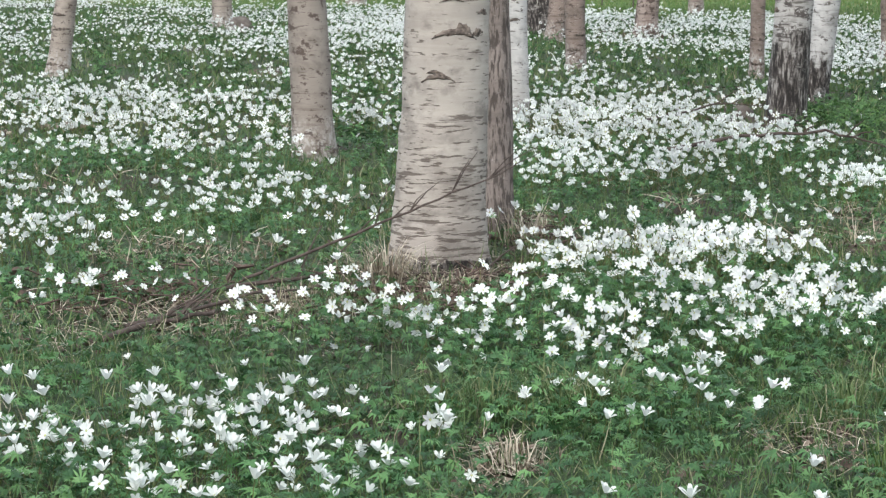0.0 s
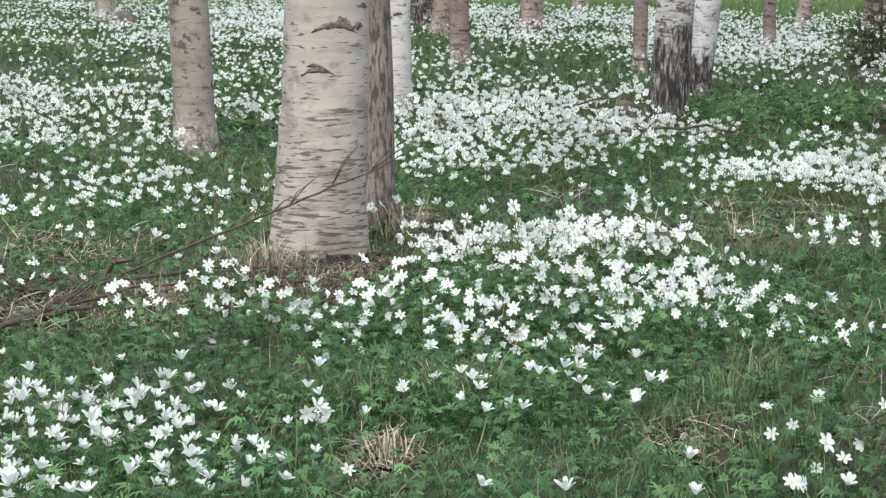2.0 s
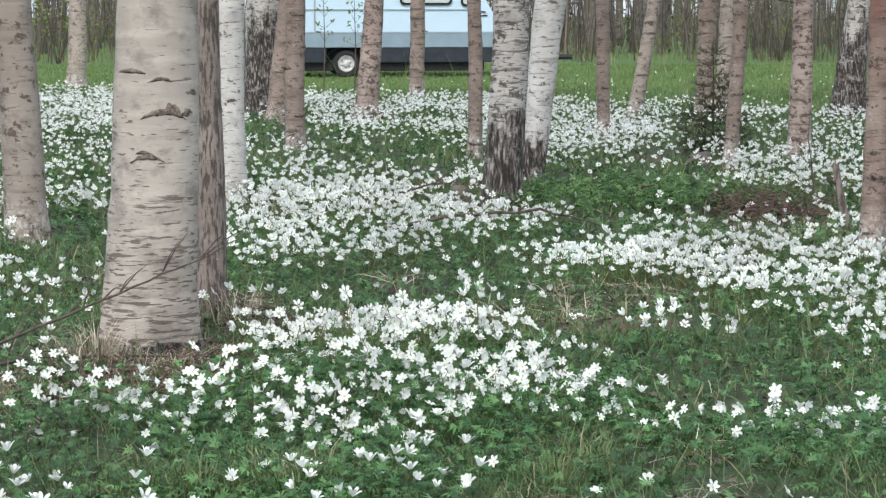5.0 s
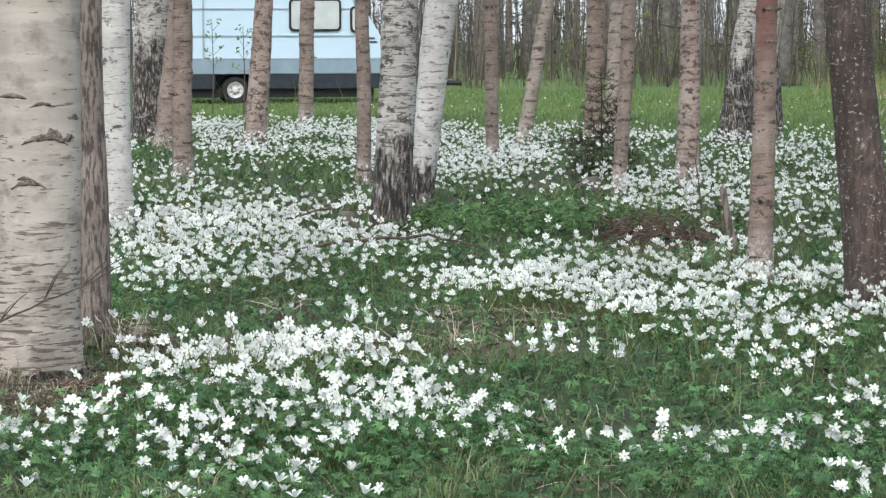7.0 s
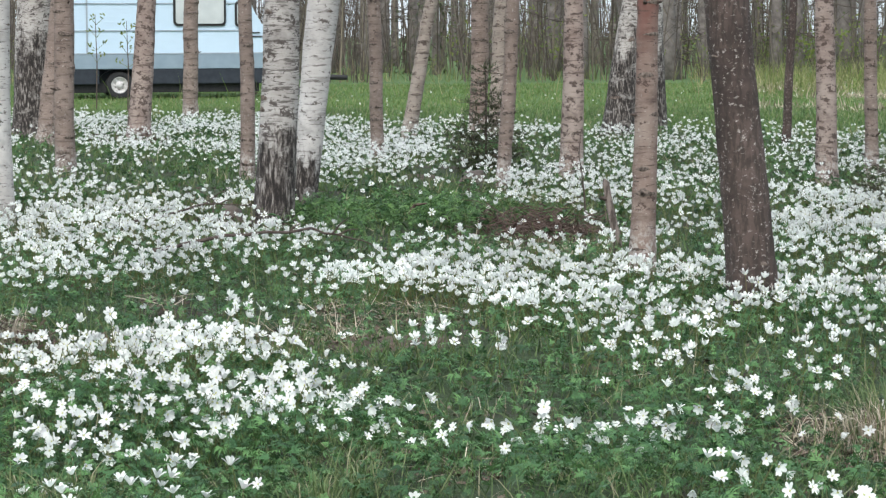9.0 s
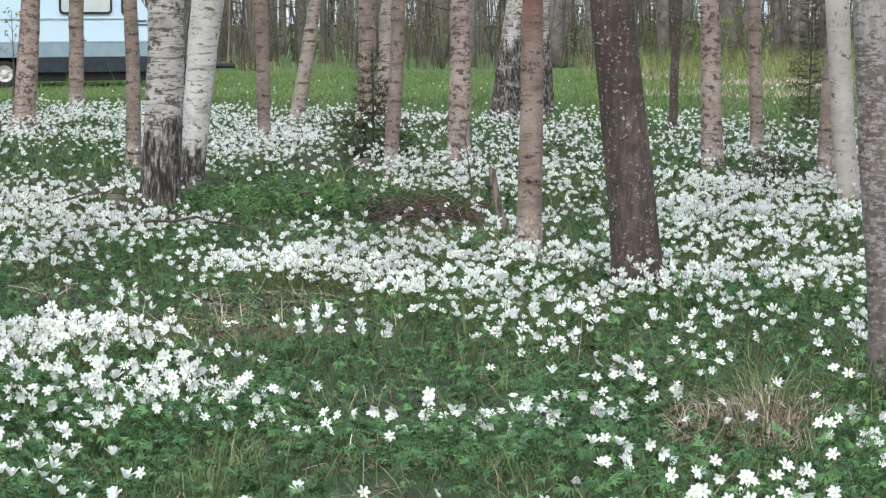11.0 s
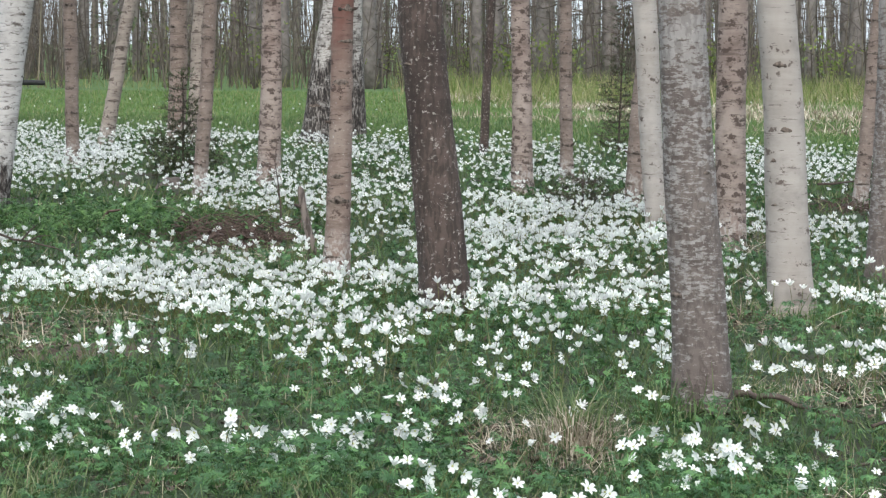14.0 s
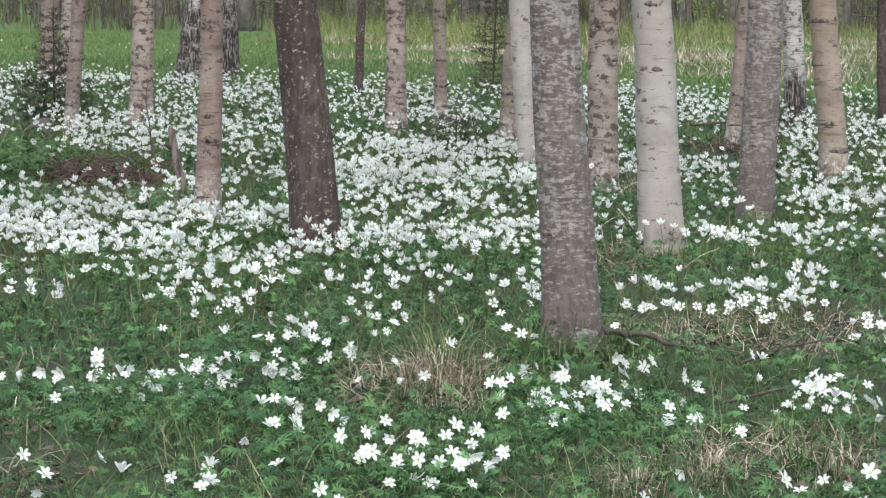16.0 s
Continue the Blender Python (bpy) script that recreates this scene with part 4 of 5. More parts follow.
def kind_weights(x, y):
    """How likely a flower is a half-closed cup, and, of the others, an open star or a nodding bell, as it changes over the ground."""
    d, w = np.hypot(x, y), value_noise(x, y, 1.5, 41)
    cup = 0.45 + 0.35 * np.clip((w - 0.4) * 3, 0, 1)
    cup = np.where((d > 8.4) & (d < 14) & (x > 1.1), 0.8, cup)
    cup = np.where((d < 8.6) & (x > -0.1), 0.14, cup)
    cup = np.where((d < 8.0) & (d > 6.4) & (x < 0.4), 0.2, cup)
    cup = np.where((d < 6.2) & (x < 0.8), 0.88, cup)
    bell = np.where((d < 7.2) & (x < 2.6) & (d > 6.0), 0.6, 0.22)
    return cup, bell


def build_flowers():
    bands = ((4.0, 6.2, 0, 560), (6.2, 8.0, 0, 700), (8.0, 18.0, 1, 740), (18.0, 50.0, 2, 480))
    named = []
    for b, (d0, d1, lod, most) in enumerate(bands):
        x, y = grow(flower_density, most, d0, d1)
        z = height(x, y)
        cup, bell = kind_weights(x, y)
        pick, other = rng.random(len(x)), rng.random(len(x))
        which = np.where(pick < cup, 0, np.where(other < bell, 3, np.where(other < bell + (1 - bell) * 0.65, 1, 2)))
        shade = rng.integers(0, 3, len(x))
        size = rng.uniform(0.78, 1.15, len(x)) * (np.where(x < 0.8, 0.98, 0.95) if b == 0 else (0.95, 1.06, 1.16)[lod])
        tall = rng.uniform(0.75, 1.25, len(x))
        turn = rng.normal(0.1, 0.8, len(x))
        tilt = rng.normal(0, 0.24, len(x))
        for w, kind in enumerate(KINDS):
            for v in range(3):
                sel = (which == w) & (shade == v)
                if not sel.any():
                    continue
                temp = flower_template(kind, lod, random.Random(1000 + 10 * w + v + 100 * lod))
                m = poses(np.stack([x, y, z], -1)[sel], np.stack([size, size, size * tall], -1)[sel], turn[sel], tilt[sel], tilt[sel][::-1])
                if b == 0:
                    named += [(kind, v, Matrix(a.tolist())) for a in m]
                else:
                    scatter("wood_anemones", temp, m, FLOWER_MATS, "white wood anemones in bloom over dark green leaves", "wildflowers")
    return named


def single_anemones(named):
    """The plants nearest to the path, each a thing of its own."""
    made = {}
    for kind in KINDS:
        for v in range(3):
            tv, tf, ts = flower_template(kind, 0, random.Random(1000 + 10 * KINDS.index(kind) + v))
            petals = []
            for slot, name in ((0, "petal"), (1, "stamen_tuft"), (2, "stem"), (3, "leaf_whorl")):
                own = [f for f, s in zip(tf, ts) if s == slot]
                groups = [own[i:i + 8] for i in range(0, len(own), 8)] if slot == 0 else [own]
                for g in groups:
                    used = sorted({i for f in g for i in f})
                    at = {i: n for n, i in enumerate(used)}
                    me = bpy.data.meshes.new(name)
                    me.from_pydata([tv[i] for i in used], [], [tuple(at[i] for i in f) for f in g])
                    me.materials.append(FLOWER_MATS[slot])
                    me.polygons.foreach_set("use_smooth", [True] * len(g))
                    petals.append((name, me))
            made[kind, v] = petals
    for kind, v, m in named:
        base = new("wood_anemone")
        base.matrix_world = m
        tagged(base, {"cup": "white wood anemone, half closed cup on a thin stem", "open": "white wood anemone, open star with yellow centre",
                      "wide": "white wood anemone, wide open facing sideways", "bell": "white wood anemone, nodding bell on a bent stem"}[kind], "flower", "foreground anemones")
        for name, me in made[kind, v]:
            shared(name, me, base)


nearest = build_flowers()
nearest.sort(key=lambda e: e[2].translation.length)
single_anemones(nearest[:290])
for kind in KINDS:
    for v in range(3):
        rest = [m for k, w, m in nearest[290:] if (k, w) == (kind, v)]
        if rest:
            scatter("wood_anemones", flower_template(kind, 0, random.Random(1000 + 10 * KINDS.index(kind) + v)), np.array([np.array(m) for m in rest]), FLOWER_MATS,
                    "white wood anemones in bloom over dark green leaves", "wildflowers")


# ---- leaves, grass, straw and litter ----
def dryness(x, y):
    """Where last year's straw shows."""
    out = 0.35 * np.clip((value_noise(x, y, 0.9, 51) - 0.58) * 4, 0, 1)
    for cx, cy, a, b, n in DRY_FRONT + DRY_BACK:
        out = np.maximum(out, 1.4 * n * blob(x, y, cx, cy, a, b))
    return out


DRY_FRONT = (
    (0.11, 5.54, 0.11, 0.37, 0.7), (0.85, 5.65, 0.17, 0.32, 0.7), (1.32, 5.73, 0.13, 0.26, 0.5), (2.64, 5.38, 0.11, 0.27, 0.5), (3.14, 5.54, 0.27, 0.46, 0.7), (2.44, 6.75, 0.1, 0.3, 0.8),
    (2.73, 6.9, 0.18, 0.47, 1), (2.53, 6.99, 0.1, 0.42, 0.8), (-1.17, 7.44, 0.2, 0.55, 0.4), (-0.8, 7.58, 0.33, 0.34, 0.9), (-0.02, 8.41, 0.25, 0.62, 0.9), (4.06, 7.46, 0.42, 0.48, 0.7),
    (-1.03, 9.23, 0.42, 0.42, 0.6),
)
DRY_BACK = (
    (1.57, 9.49, 0.11, 0.71, 0.6), (1.49, 9.7, 0.24, 0.41, 0.5), (0.32, 10.24, 0.12, 0.61, 0.7), (1.9, 10.23, 0.33, 0.53, 0.55), (4.62, 9.63, 0.17, 0.61, 0.5), (0.98, 10.84, 0.15, 0.28, 0.8),
    (3.42, 13.7, 0.48, 0.85, 0.45), (6.22, 12.94, 0.23, 0.87, 0.6), (1.97, 17.89, 0.24, 1.26, 0.5), (8.44, 16.16, 0.45, 1.17, 0.5), (4.15, 20.91, 0.29, 0.89, 0.8), (-1.63, 22.63, 0.2, 0.99, 0.6),
)


def foot_ring(x, y, reach):
    """1 at the foot of a nearer trunk, falling off over reach metres."""
    out = np.zeros(np.shape(x))
    for fx, fy, d in FEET:
        if math.hypot(fx, fy) < 22:
            out = np.maximum(out, np.exp(-(np.maximum(np.hypot(x - fx, y - fy) - 0.5 * d, 0) / reach) ** 2))
    return out


def leaf_density(x, y):
    green = np.clip((value_noise(x, y, 0.8, 61) - 0.1) * 2.0, 0.4, 1)
    lush = 110 * blob(x, y, 2.8, 14.8, 0.8, 1.0) + 110 * blob(x, y, 0.4, 6.0, 0.8, 0.4) + 70 * blob(x, y, 2.2, 6.3, 1.0, 0.6)
    return (60 + lush + 1.6 * np.minimum(flower_density(x, y), 60)) * green * (1 - 0.8 * dryness(x, y)) * (y < meadow_edge(x, y))


def clump_template(r, size, leaves, lobes):
    verts, faces = [], []
    for i in range(leaves):
        piece = turned(leaf_shape(size * r.uniform(0.8, 1.2), lobes), 360 * i / leaves + r.uniform(-25, 25), r.uniform(-40, 30), r.uniform(0.02, 0.095))
        off = Vector((r.uniform(-0.012, 0.012), r.uniform(-0.012, 0.012), 0))
        n = len(verts)
        verts += [(Vector(p) + off)[:] for p in piece[0]]
        faces += [tuple(j + n for j in f) for f in piece[1]]
    return verts, faces, [0] * len(faces)


for d0, d1, share, size, lobes in ((4.0, 8.2, 3.5, 0.039, 7), (8.2, 14.0, 1.7, 0.038, 5), (14.0, 40.0, 0.2, 0.058, 3)):
    for v in range(3):
        x, y = grow(lambda a, b: leaf_density(a, b) * share / 3, 260 * share / 3, d0, d1)
        m = poses(np.stack([x, y, height(x, y)], -1), rng.uniform(0.7, 1.25, (len(x), 1)), rng.uniform(0, 6.3, len(x)), rng.normal(0.12, 0.2, len(x)), rng.normal(0, 0.2, len(x)))
        scatter("anemone_leaves", clump_template(random.Random(70 + v), size, 3 if lobes > 6 else 4, lobes), m, [M_LEAF], "dark green deeply cut anemone leaves covering the ground", "leaves")


def lush_leaves():
    """A low thicket of taller, fresher leaves."""
    for v in range(3):
        x, y = grow(lambda a, b: 110 * blob(a, b, 2.8, 14.85, 0.78, 0.95) * np.clip((value_noise(a, b, 0.3, 65) - 0.2) * 3, 0.25, 1) * (1 - blob(a, b, 3.4, 13.7, 0.3, 0.6)), 110, 12.0, 19.0)
        m = poses(np.stack([x, y, height(x, y) + rng.uniform(0.0, 0.06, len(x))], -1), rng.uniform(0.7, 1.3, (len(x), 1)), rng.uniform(0, 6.3, len(x)), rng.normal(0.2, 0.3, len(x)), rng.normal(0, 0.3, len(x)))
        scatter("herb_leaves", clump_template(random.Random(80 + v), 0.04, 4, 5), m, [M_HERB], "thicket of fresh green herb leaves without flowers", "leaves")


lush_leaves()


def blade(tall, wide, bend, steps=2):
    verts, faces = [], []
    for i in range(steps):
        f = i / steps
        verts += [(-wide * (1 - 0.5 * f) / 2, bend * f * f * tall, f * tall), (wide * (1 - 0.5 * f) / 2, bend * f * f * tall, f * tall)]
    verts.append((0, bend * tall, tall))
    for i in range(steps - 1):
        faces.append((2 * i, 2 * i + 1, 2 * i + 3, 2 * i + 2))
    faces.append((2 * steps - 2, 2 * steps - 1, 2 * steps))
    return verts, faces, [0] * len(faces)


def sward(name, density, most, d0, d1, tall, wide, mat, label, category, lean=0.35, steps=2):
    for v, bend in enumerate((0.15, 0.5, 0.9)):
        x, y = grow(lambda a, b: density(a, b) / 3, most / 3, d0, d1)
        size = rng.uniform(0.5, 1.3, len(x))
        m = poses(np.stack([x, y, height(x, y) - 0.005], -1), np.stack([0.6 + 0.4 * size, size, size], -1), rng.uniform(0, 6.3, len(x)), rng.normal(0, lean, len(x)), rng.normal(0, lean, len(x)))
        scatter(name, blade(tall, wide, bend, steps), m, [mat], label, category)


def grass_density(x, y):
    return 2200 * np.clip((value_noise(x, y, 0.5, 71) - 0.1) * 1.7, 0.35, 1) * np.clip(1 - 0.85 * dryness(x, y), 0.06, 1)


GRASS_LABEL = "short green grass between the flowers"
sward("grass", grass_density, 2600, 4.0, 7.5, 0.075, 0.0032, M_GRASS, GRASS_LABEL, "grass", 0.4, 3)
sward("grass", lambda x, y: 0.5 * grass_density(x, y), 1300, 7.5, 13.0, 0.075, 0.0045, M_GRASS, GRASS_LABEL, "grass", 0.4)
sward("grass", lambda x, y: 0.12 * grass_density(x, y), 310, 13.0, 40.0, 0.09, 0.011, M_GRASS, GRASS_LABEL, "grass", 0.4)
sward("grass", lambda x, y: 0.12 * grass_density(x, y), 330, 1.2, 4.0, 0.075, 0.004, M_GRASS, GRASS_LABEL, "grass", 0.4)
sward("meadow_grass", lambda x, y: 115 * (y > meadow_edge(x, y) - 0.6), 115, 22.0, 64.0, 0.075, 0.02, M_MEADOW, "bright green meadow grass beyond the grove", "grass", 0.35, 1)
sward("dry_meadow_grass", lambda x, y: 70 * np.clip((value_noise(x, y, 3.2, 73) - 0.5) * 4, 0, 1) * (x > 0.33 * y) * (y > meadow_edge(x, y) + 7), 70, 26.0, 64.0, 0.16, 0.02, M_STRAW, "patches of pale dry grass in the meadow", "dry grass", 0.6)
sward("dry_straw", lambda x, y: 700 * dryness(x, y) ** 1.3, 700, 4.0, 8.9, 0.075, 0.003, M_STRAW, "bleached dry grass stalks lying over", "dry grass", 0.9, 3)
sward("dry_straw", lambda x, y: 250 * dryness(x, y) ** 1.3, 250, 8.9, 16.0, 0.10, 0.005, M_STRAW, "bleached dry grass stalks lying over", "dry grass", 0.9)


def tuft_density(x, y):
    """Longer grass stands in tufts, more of it in the dry spots."""
    spots = np.clip((value_noise(x, y, 0.16, 76) - 0.58) * 6, 0, 1)
    return 420 * foot_ring(x, y, 0.07) + 650 * spots * np.clip((value_noise(x, y, 1.0, 77) - 0.3) * 2.5, 0.1, 1) + 200 * dryness(x, y) * np.clip((value_noise(x, y, 0.12, 78) - 0.35) * 4, 0, 1)


sward("long_grass", tuft_density, 1100, 4.0, 8.5, 0.125, 0.0034, M_TUFT, "tufts of longer half-dry grass between the flowers", "grass", 0.42, 3)
sward("long_grass", lambda x, y: 0.4 * tuft_density(x, y), 440, 8.5, 15.0, 0.12, 0.006, M_TUFT, "tufts of longer half-dry grass between the flowers", "grass", 0.42)


def litter():
    for v in range(2):
        x, y = grow(lambda a, b: 330 * np.clip(dryness(a, b) + 0.05 + 0.8 * foot_ring(a, b, 0.13), 0, 1) * np.clip(1.6 - np.hypot(a, b) / 16, 0.25, 1), 340, 4.0, 20.0)
        m = poses(np.stack([x, y, height(x, y) + 0.010], -1), rng.uniform(0.25, 0.65, (len(x), 1)), rng.uniform(0, 6.3, len(x)), rng.normal(0, 0.35, len(x)), rng.normal(0, 0.35, len(x)))
        w = 0.016 + 0.006 * v
        verts = [(-0.024, 0, 0.004), (-0.008, -w, 0), (0.012, -0.8 * w, 0.004), (0.028, 0, 0.010), (0.012, 0.8 * w, 0.003), (-0.008, w, 0.006), (0, 0, -0.004)]
        scatter("fallen_leaves", (verts, [(6, i, (i + 1) % 6) for i in range(6)], [0] * 6), m, [M_LITTER], "brown withered leaves on the ground", "leaf litter")


litter()


def lying_straw():
    """Flattened stalks, criss-cross on the ground."""
    stalk = [(-0.07, -0.0014, 0.0), (0.0, -0.0016, 0.012), (0.07, -0.0008, 0.004), (0.07, 0.0008, 0.004), (0.0, 0.0016, 0.012), (-0.07, 0.0014, 0.0)]
    for d0, d1, n in ((4.0, 9.5, 800), (9.5, 16.0, 300)):
        x, y = grow(lambda a, b: n * dryness(a, b) ** 1.5, n, d0, d1)
        m = poses(np.stack([x, y, height(x, y) + rng.uniform(0.005, 0.05, len(x))], -1), rng.uniform(0.3, 0.85, (len(x), 1)) * (1.0 if d0 < 9 else 1.6), rng.uniform(0, 6.3, len(x)), rng.normal(0, 0.3, len(x)), rng.normal(0, 0.28, len(x)))
        scatter("dry_straw", (stalk, [(0, 1, 4, 5), (1, 2, 3, 4)], [0, 0]), m, [M_STRAW], "flattened bleached straw lying criss-cross", "dry grass")


lying_straw()


def tussock(x, y, wide, tall, n, mat, name, label):
    """A tuft of long blades that arch outwards."""
    r = random.Random(int(1000 * x + y))
    pieces = []
    for _ in range(n):
        a, out = r.uniform(0, 6.283), min(1.6, abs(r.gauss(0, 0.6))) * wide
        h, w = tall * r.uniform(0.35, 1.15) * (1.15 - 0.4 * out / wide), 0.0019
        p = Vector((0.9 * out * math.cos(a), 0.9 * out * math.sin(a), 0))
        b = a + r.gauss(0, 0.9)
        d = Vector((math.cos(b), math.sin(b), 0))
        s = Vector((-d.y, d.x, 0)) * w
        bow = r.uniform(0.1, 1.3) * h
        q1, q2 = p + d * bow * 0.4 + Vector((0, 0, h * 0.65)), p + d * bow * 1.1 + Vector((0, 0, h * r.uniform(0.45, 1.0)))
        pieces.append(([(p - s)[:], (p + s)[:], (q1 + 0.8 * s)[:], (q1 - 0.8 * s)[:], q2[:]], [(0, 1, 2, 3), (3, 2, 4)]))
    v, f = join(*pieces)
    ob = mesh_object(name, v, f, mat)
    ob.location = on(x, y)
    tagged(ob, label, "grass tuft", kind="stuff")


tussock(2.70, 6.78, 0.24, 0.135, 480, M_STRAW, "dry_tussock", "bleached tussock of dry grass in the green")
tussock(2.75, 6.9, 0.2, 0.19, 240, M_TUFT, "green_tussock", "green blades rising through a dry tussock")
tussock(-0.20, 8.12, 0.17, 0.19, 420, M_STRAW, "dry_tussock", "dry straw heaped at the foot of a birch")
tussock(0.06, 8.08, 0.20, 0.09, 300, M_STRAW, "dry_tussock", "flattened dry straw before a birch foot")
tussock(-0.48, 7.85, 0.20, 0.08, 240, M_STRAW, "dry_tussock", "flattened dry straw among dead branches")
tussock(0.30, 9.45, 0.14, 0.16, 160, M_STRAW, "dry_tussock", "brownish dry grass at the foot of a dark trunk")
tussock(-0.33, 8.05, 0.12, 0.10, 80, M_TUFT, "green_tussock", "half-dry grass at the foot of a birch")
tussock(0.24, 6.18, 0.13, 0.15, 120, M_TUFT, "green_tussock", "half-dry grass tuft with pale bent blades")
tussock(0.11, 6.07, 0.13, 0.15, 120, M_TUFT, "green_tussock", "half-dry grass tuft with pale bent blades")
tussock(0.34, 6.00, 0.13, 0.15, 120, M_TUFT, "green_tussock", "half-dry grass tuft with pale bent blades")
tussock(-0.00, 6.15, 0.13, 0.15, 120, M_TUFT, "green_tussock", "half-dry grass tuft with pale bent blades")
tussock(0.40, 6.13, 0.13, 0.15, 120, M_TUFT, "green_tussock", "half-dry grass tuft with pale bent blades")
tussock(0.96, 5.95, 0.13, 0.15, 120, M_TUFT, "green_tussock", "half-dry grass tuft with pale bent blades")
tussock(1.10, 6.24, 0.13, 0.15, 120, M_TUFT, "green_tussock", "half-dry grass tuft with pale bent blades")
tussock(0.28, 5.99, 0.13, 0.15, 120, M_TUFT, "green_tussock", "half-dry grass tuft with pale bent blades")
tussock(0.24, 8.3, 0.08, 0.12, 60, M_TUFT, "green_tussock", "half-dry grass at the foot of a birch")
tussock(3.12, 7.15, 0.14, 0.13, 160, M_GRASS, "green_tussock", "fresh grass at the foot of a grey trunk")
tussock(3.48, 7.2, 0.16, 0.10, 140, M_GRASS, "green_tussock", "fresh grass at the foot of a grey trunk")
tussock(0.93, 5.25, 0.07, 0.16, 40, M_MEADOW, "green_tussock", "upright yellow-green grass tuft")
tussock(0.16, 5.5, 0.12, 0.09, 60, M_STRAW, "dry_tussock", "small dry grass tuft")
for tx, ty, tw, th, tn in ((2.60, 5.29, 0.12, 0.08, 110), (2.80, 5.32, 0.13, 0.10, 120), (3.14, 5.28, 0.12, 0.09, 100), (0.14, 5.6, 0.10, 0.07, 60), (0.30, 9.7, 0.2, 0.10, 140)):
    tussock(tx, ty, tw, th, tn, M_STRAW, "dry_tussock", "low bleached tuft of dry grass among flowers")
for tx, ty, tw, th, tn in ((2.68, 5.33, 0.16, 0.11, 90), (3.05, 5.33, 0.16, 0.12, 90), (0.0, 5.8, 0.12, 0.11, 60), (0.83, 5.75, 0.12, 0.12, 60), (0.97, 6.0, 0.10, 0.12, 50)):
    tussock(tx, ty, tw, th, tn, M_GRASS, "green_tussock", "loose tuft of fresh green grass among flowers")


# ---- fallen branches and twigs ----
def stick(points, thick, label, forks=0, name="fallen_branch", seed=0):
    r = random.Random(seed + 5)
    pts = [Vector(p) for p in points]
    fine = []
    for a, b in zip(pts, pts[1:]):
        for s in range(4):
            fine.append(a.lerp(b, s / 4) + Vector((r.uniform(-1, 1), 0, r.uniform(-1, 1))) * thick * 0.6)
    fine.append(pts[-1])
    n = len(fine)
    base = new(name)
    base.location = fine[0]
    tagged(base, label, "branch")
    v, f = tube([p - fine[0] for p in fine], [thick * (1 - 0.75 * i / (n - 1)) for i in range(n)], 6)
    part("stem", v, f, M_TWIG, base, smooth=True)
    for k in range(forks):
        i = r.randrange(n // 4, n - 1)
        p = fine[i] - fine[0]
        d = (fine[i + 1] - fine[i]).normalized()
        e = (d + Vector((r.uniform(-0.5, 0.5), r.uniform(-0.2, 0.2), r.uniform(0.1, 0.9)))).normalized()
        far = r.uniform(0.06, 0.2)
        v, f = tube([p, p + e * far * 0.5 + Vector((0, 0, 0.01)), p + e * far], [thick * 0.45, thick * 0.35, thick * 0.12], 5)
        part("side_twig", v, f, M_TWIG, base)


stick([(-0.66, 8.0, 0.02), (-0.42, 8.0, 0.115), (-0.17, 8.0, 0.22), (0.02, 8.0, 0.30), (0.17, 8.0, 0.36), (0.30, 8.0, 0.43)], 0.0062, "thin dark dead branch leaning up before a birch", 9, seed=1)
stick([on(-1.04, 7.15, 0.02), on(-0.85, 7.35, 0.05), on(-0.67, 7.53, 0.05), on(-0.36, 8.1, 0.05)], 0.012, "dead branch lying in dry grass", 5, seed=2)
stick([on(-0.95, 7.35, 0.03), on(-0.6, 7.7, 0.07), on(-0.25, 7.95, 0.05)], 0.008, "dead branch lying in dry grass", 4, seed=3)
stick([on(-0.75, 7.9, 0.04), on(-0.4, 8.05, 0.08), on(0.18, 8.2, 0.05)], 0.009, "dead branch lying in dry grass", 4, seed=4)
stick([on(-0.05, 8.1, 0.03), on(0.1, 8.15, 0.05), on(0.30, 8.2, 0.04)], 0.008, "dead twig at the foot of a birch", 2, seed=5)
stick([(1.10, 12.5, 0.05), (1.45, 12.5, 0.115), (1.88, 12.5, 0.14), (2.03, 12.5, 0.115), (2.27, 12.5, 0.03)], 0.012, "pale dead branch arching over anemones", 3, seed=6)
stick([(1.05, 14.6, 0.03), (1.35, 14.9, 0.05), (1.62, 15.0, 0.11), (1.95, 15.0, 0.10)], 0.010, "dead branch beside a stone", 4, seed=7)
stick([(1.66, 15.0, -0.02), (1.665, 15.0, 0.12)], 0.010, "short upright dead stick", 0, seed=8)
stick([on(3.40, 7.2, 0.05), on(3.50, 7.12, 0.055), on(3.60, 7.06, 0.03), on(3.72, 7.02, 0.0)], 0.013, "surface root running from a trunk", 0, "root", 9)
stick([on(3.55, 6.6, 0.07), on(3.75, 6.7, 0.09), on(4.1, 6.9, 0.10)], 0.006, "thin dark twig over anemones", 3, seed=10)
stick([on(3.3, 6.25, 0.05), on(3.6, 6.3, 0.07), on(3.9, 6.4, 0.06)], 0.005, "thin dark twig over anemones", 3, seed=11)
stick([on(8.35, 16.6, 0.15), on(8.9, 16.7, 0.2)], 0.012, "thin dead stick over the anemones", 1, seed=12)
stick([on(3.95, 15.0, 0), (3.93, 15.0, 0.2), (3.89, 15.0, 0.42)], 0.007, "thin bare sapling stem", 2, "sapling", 13)


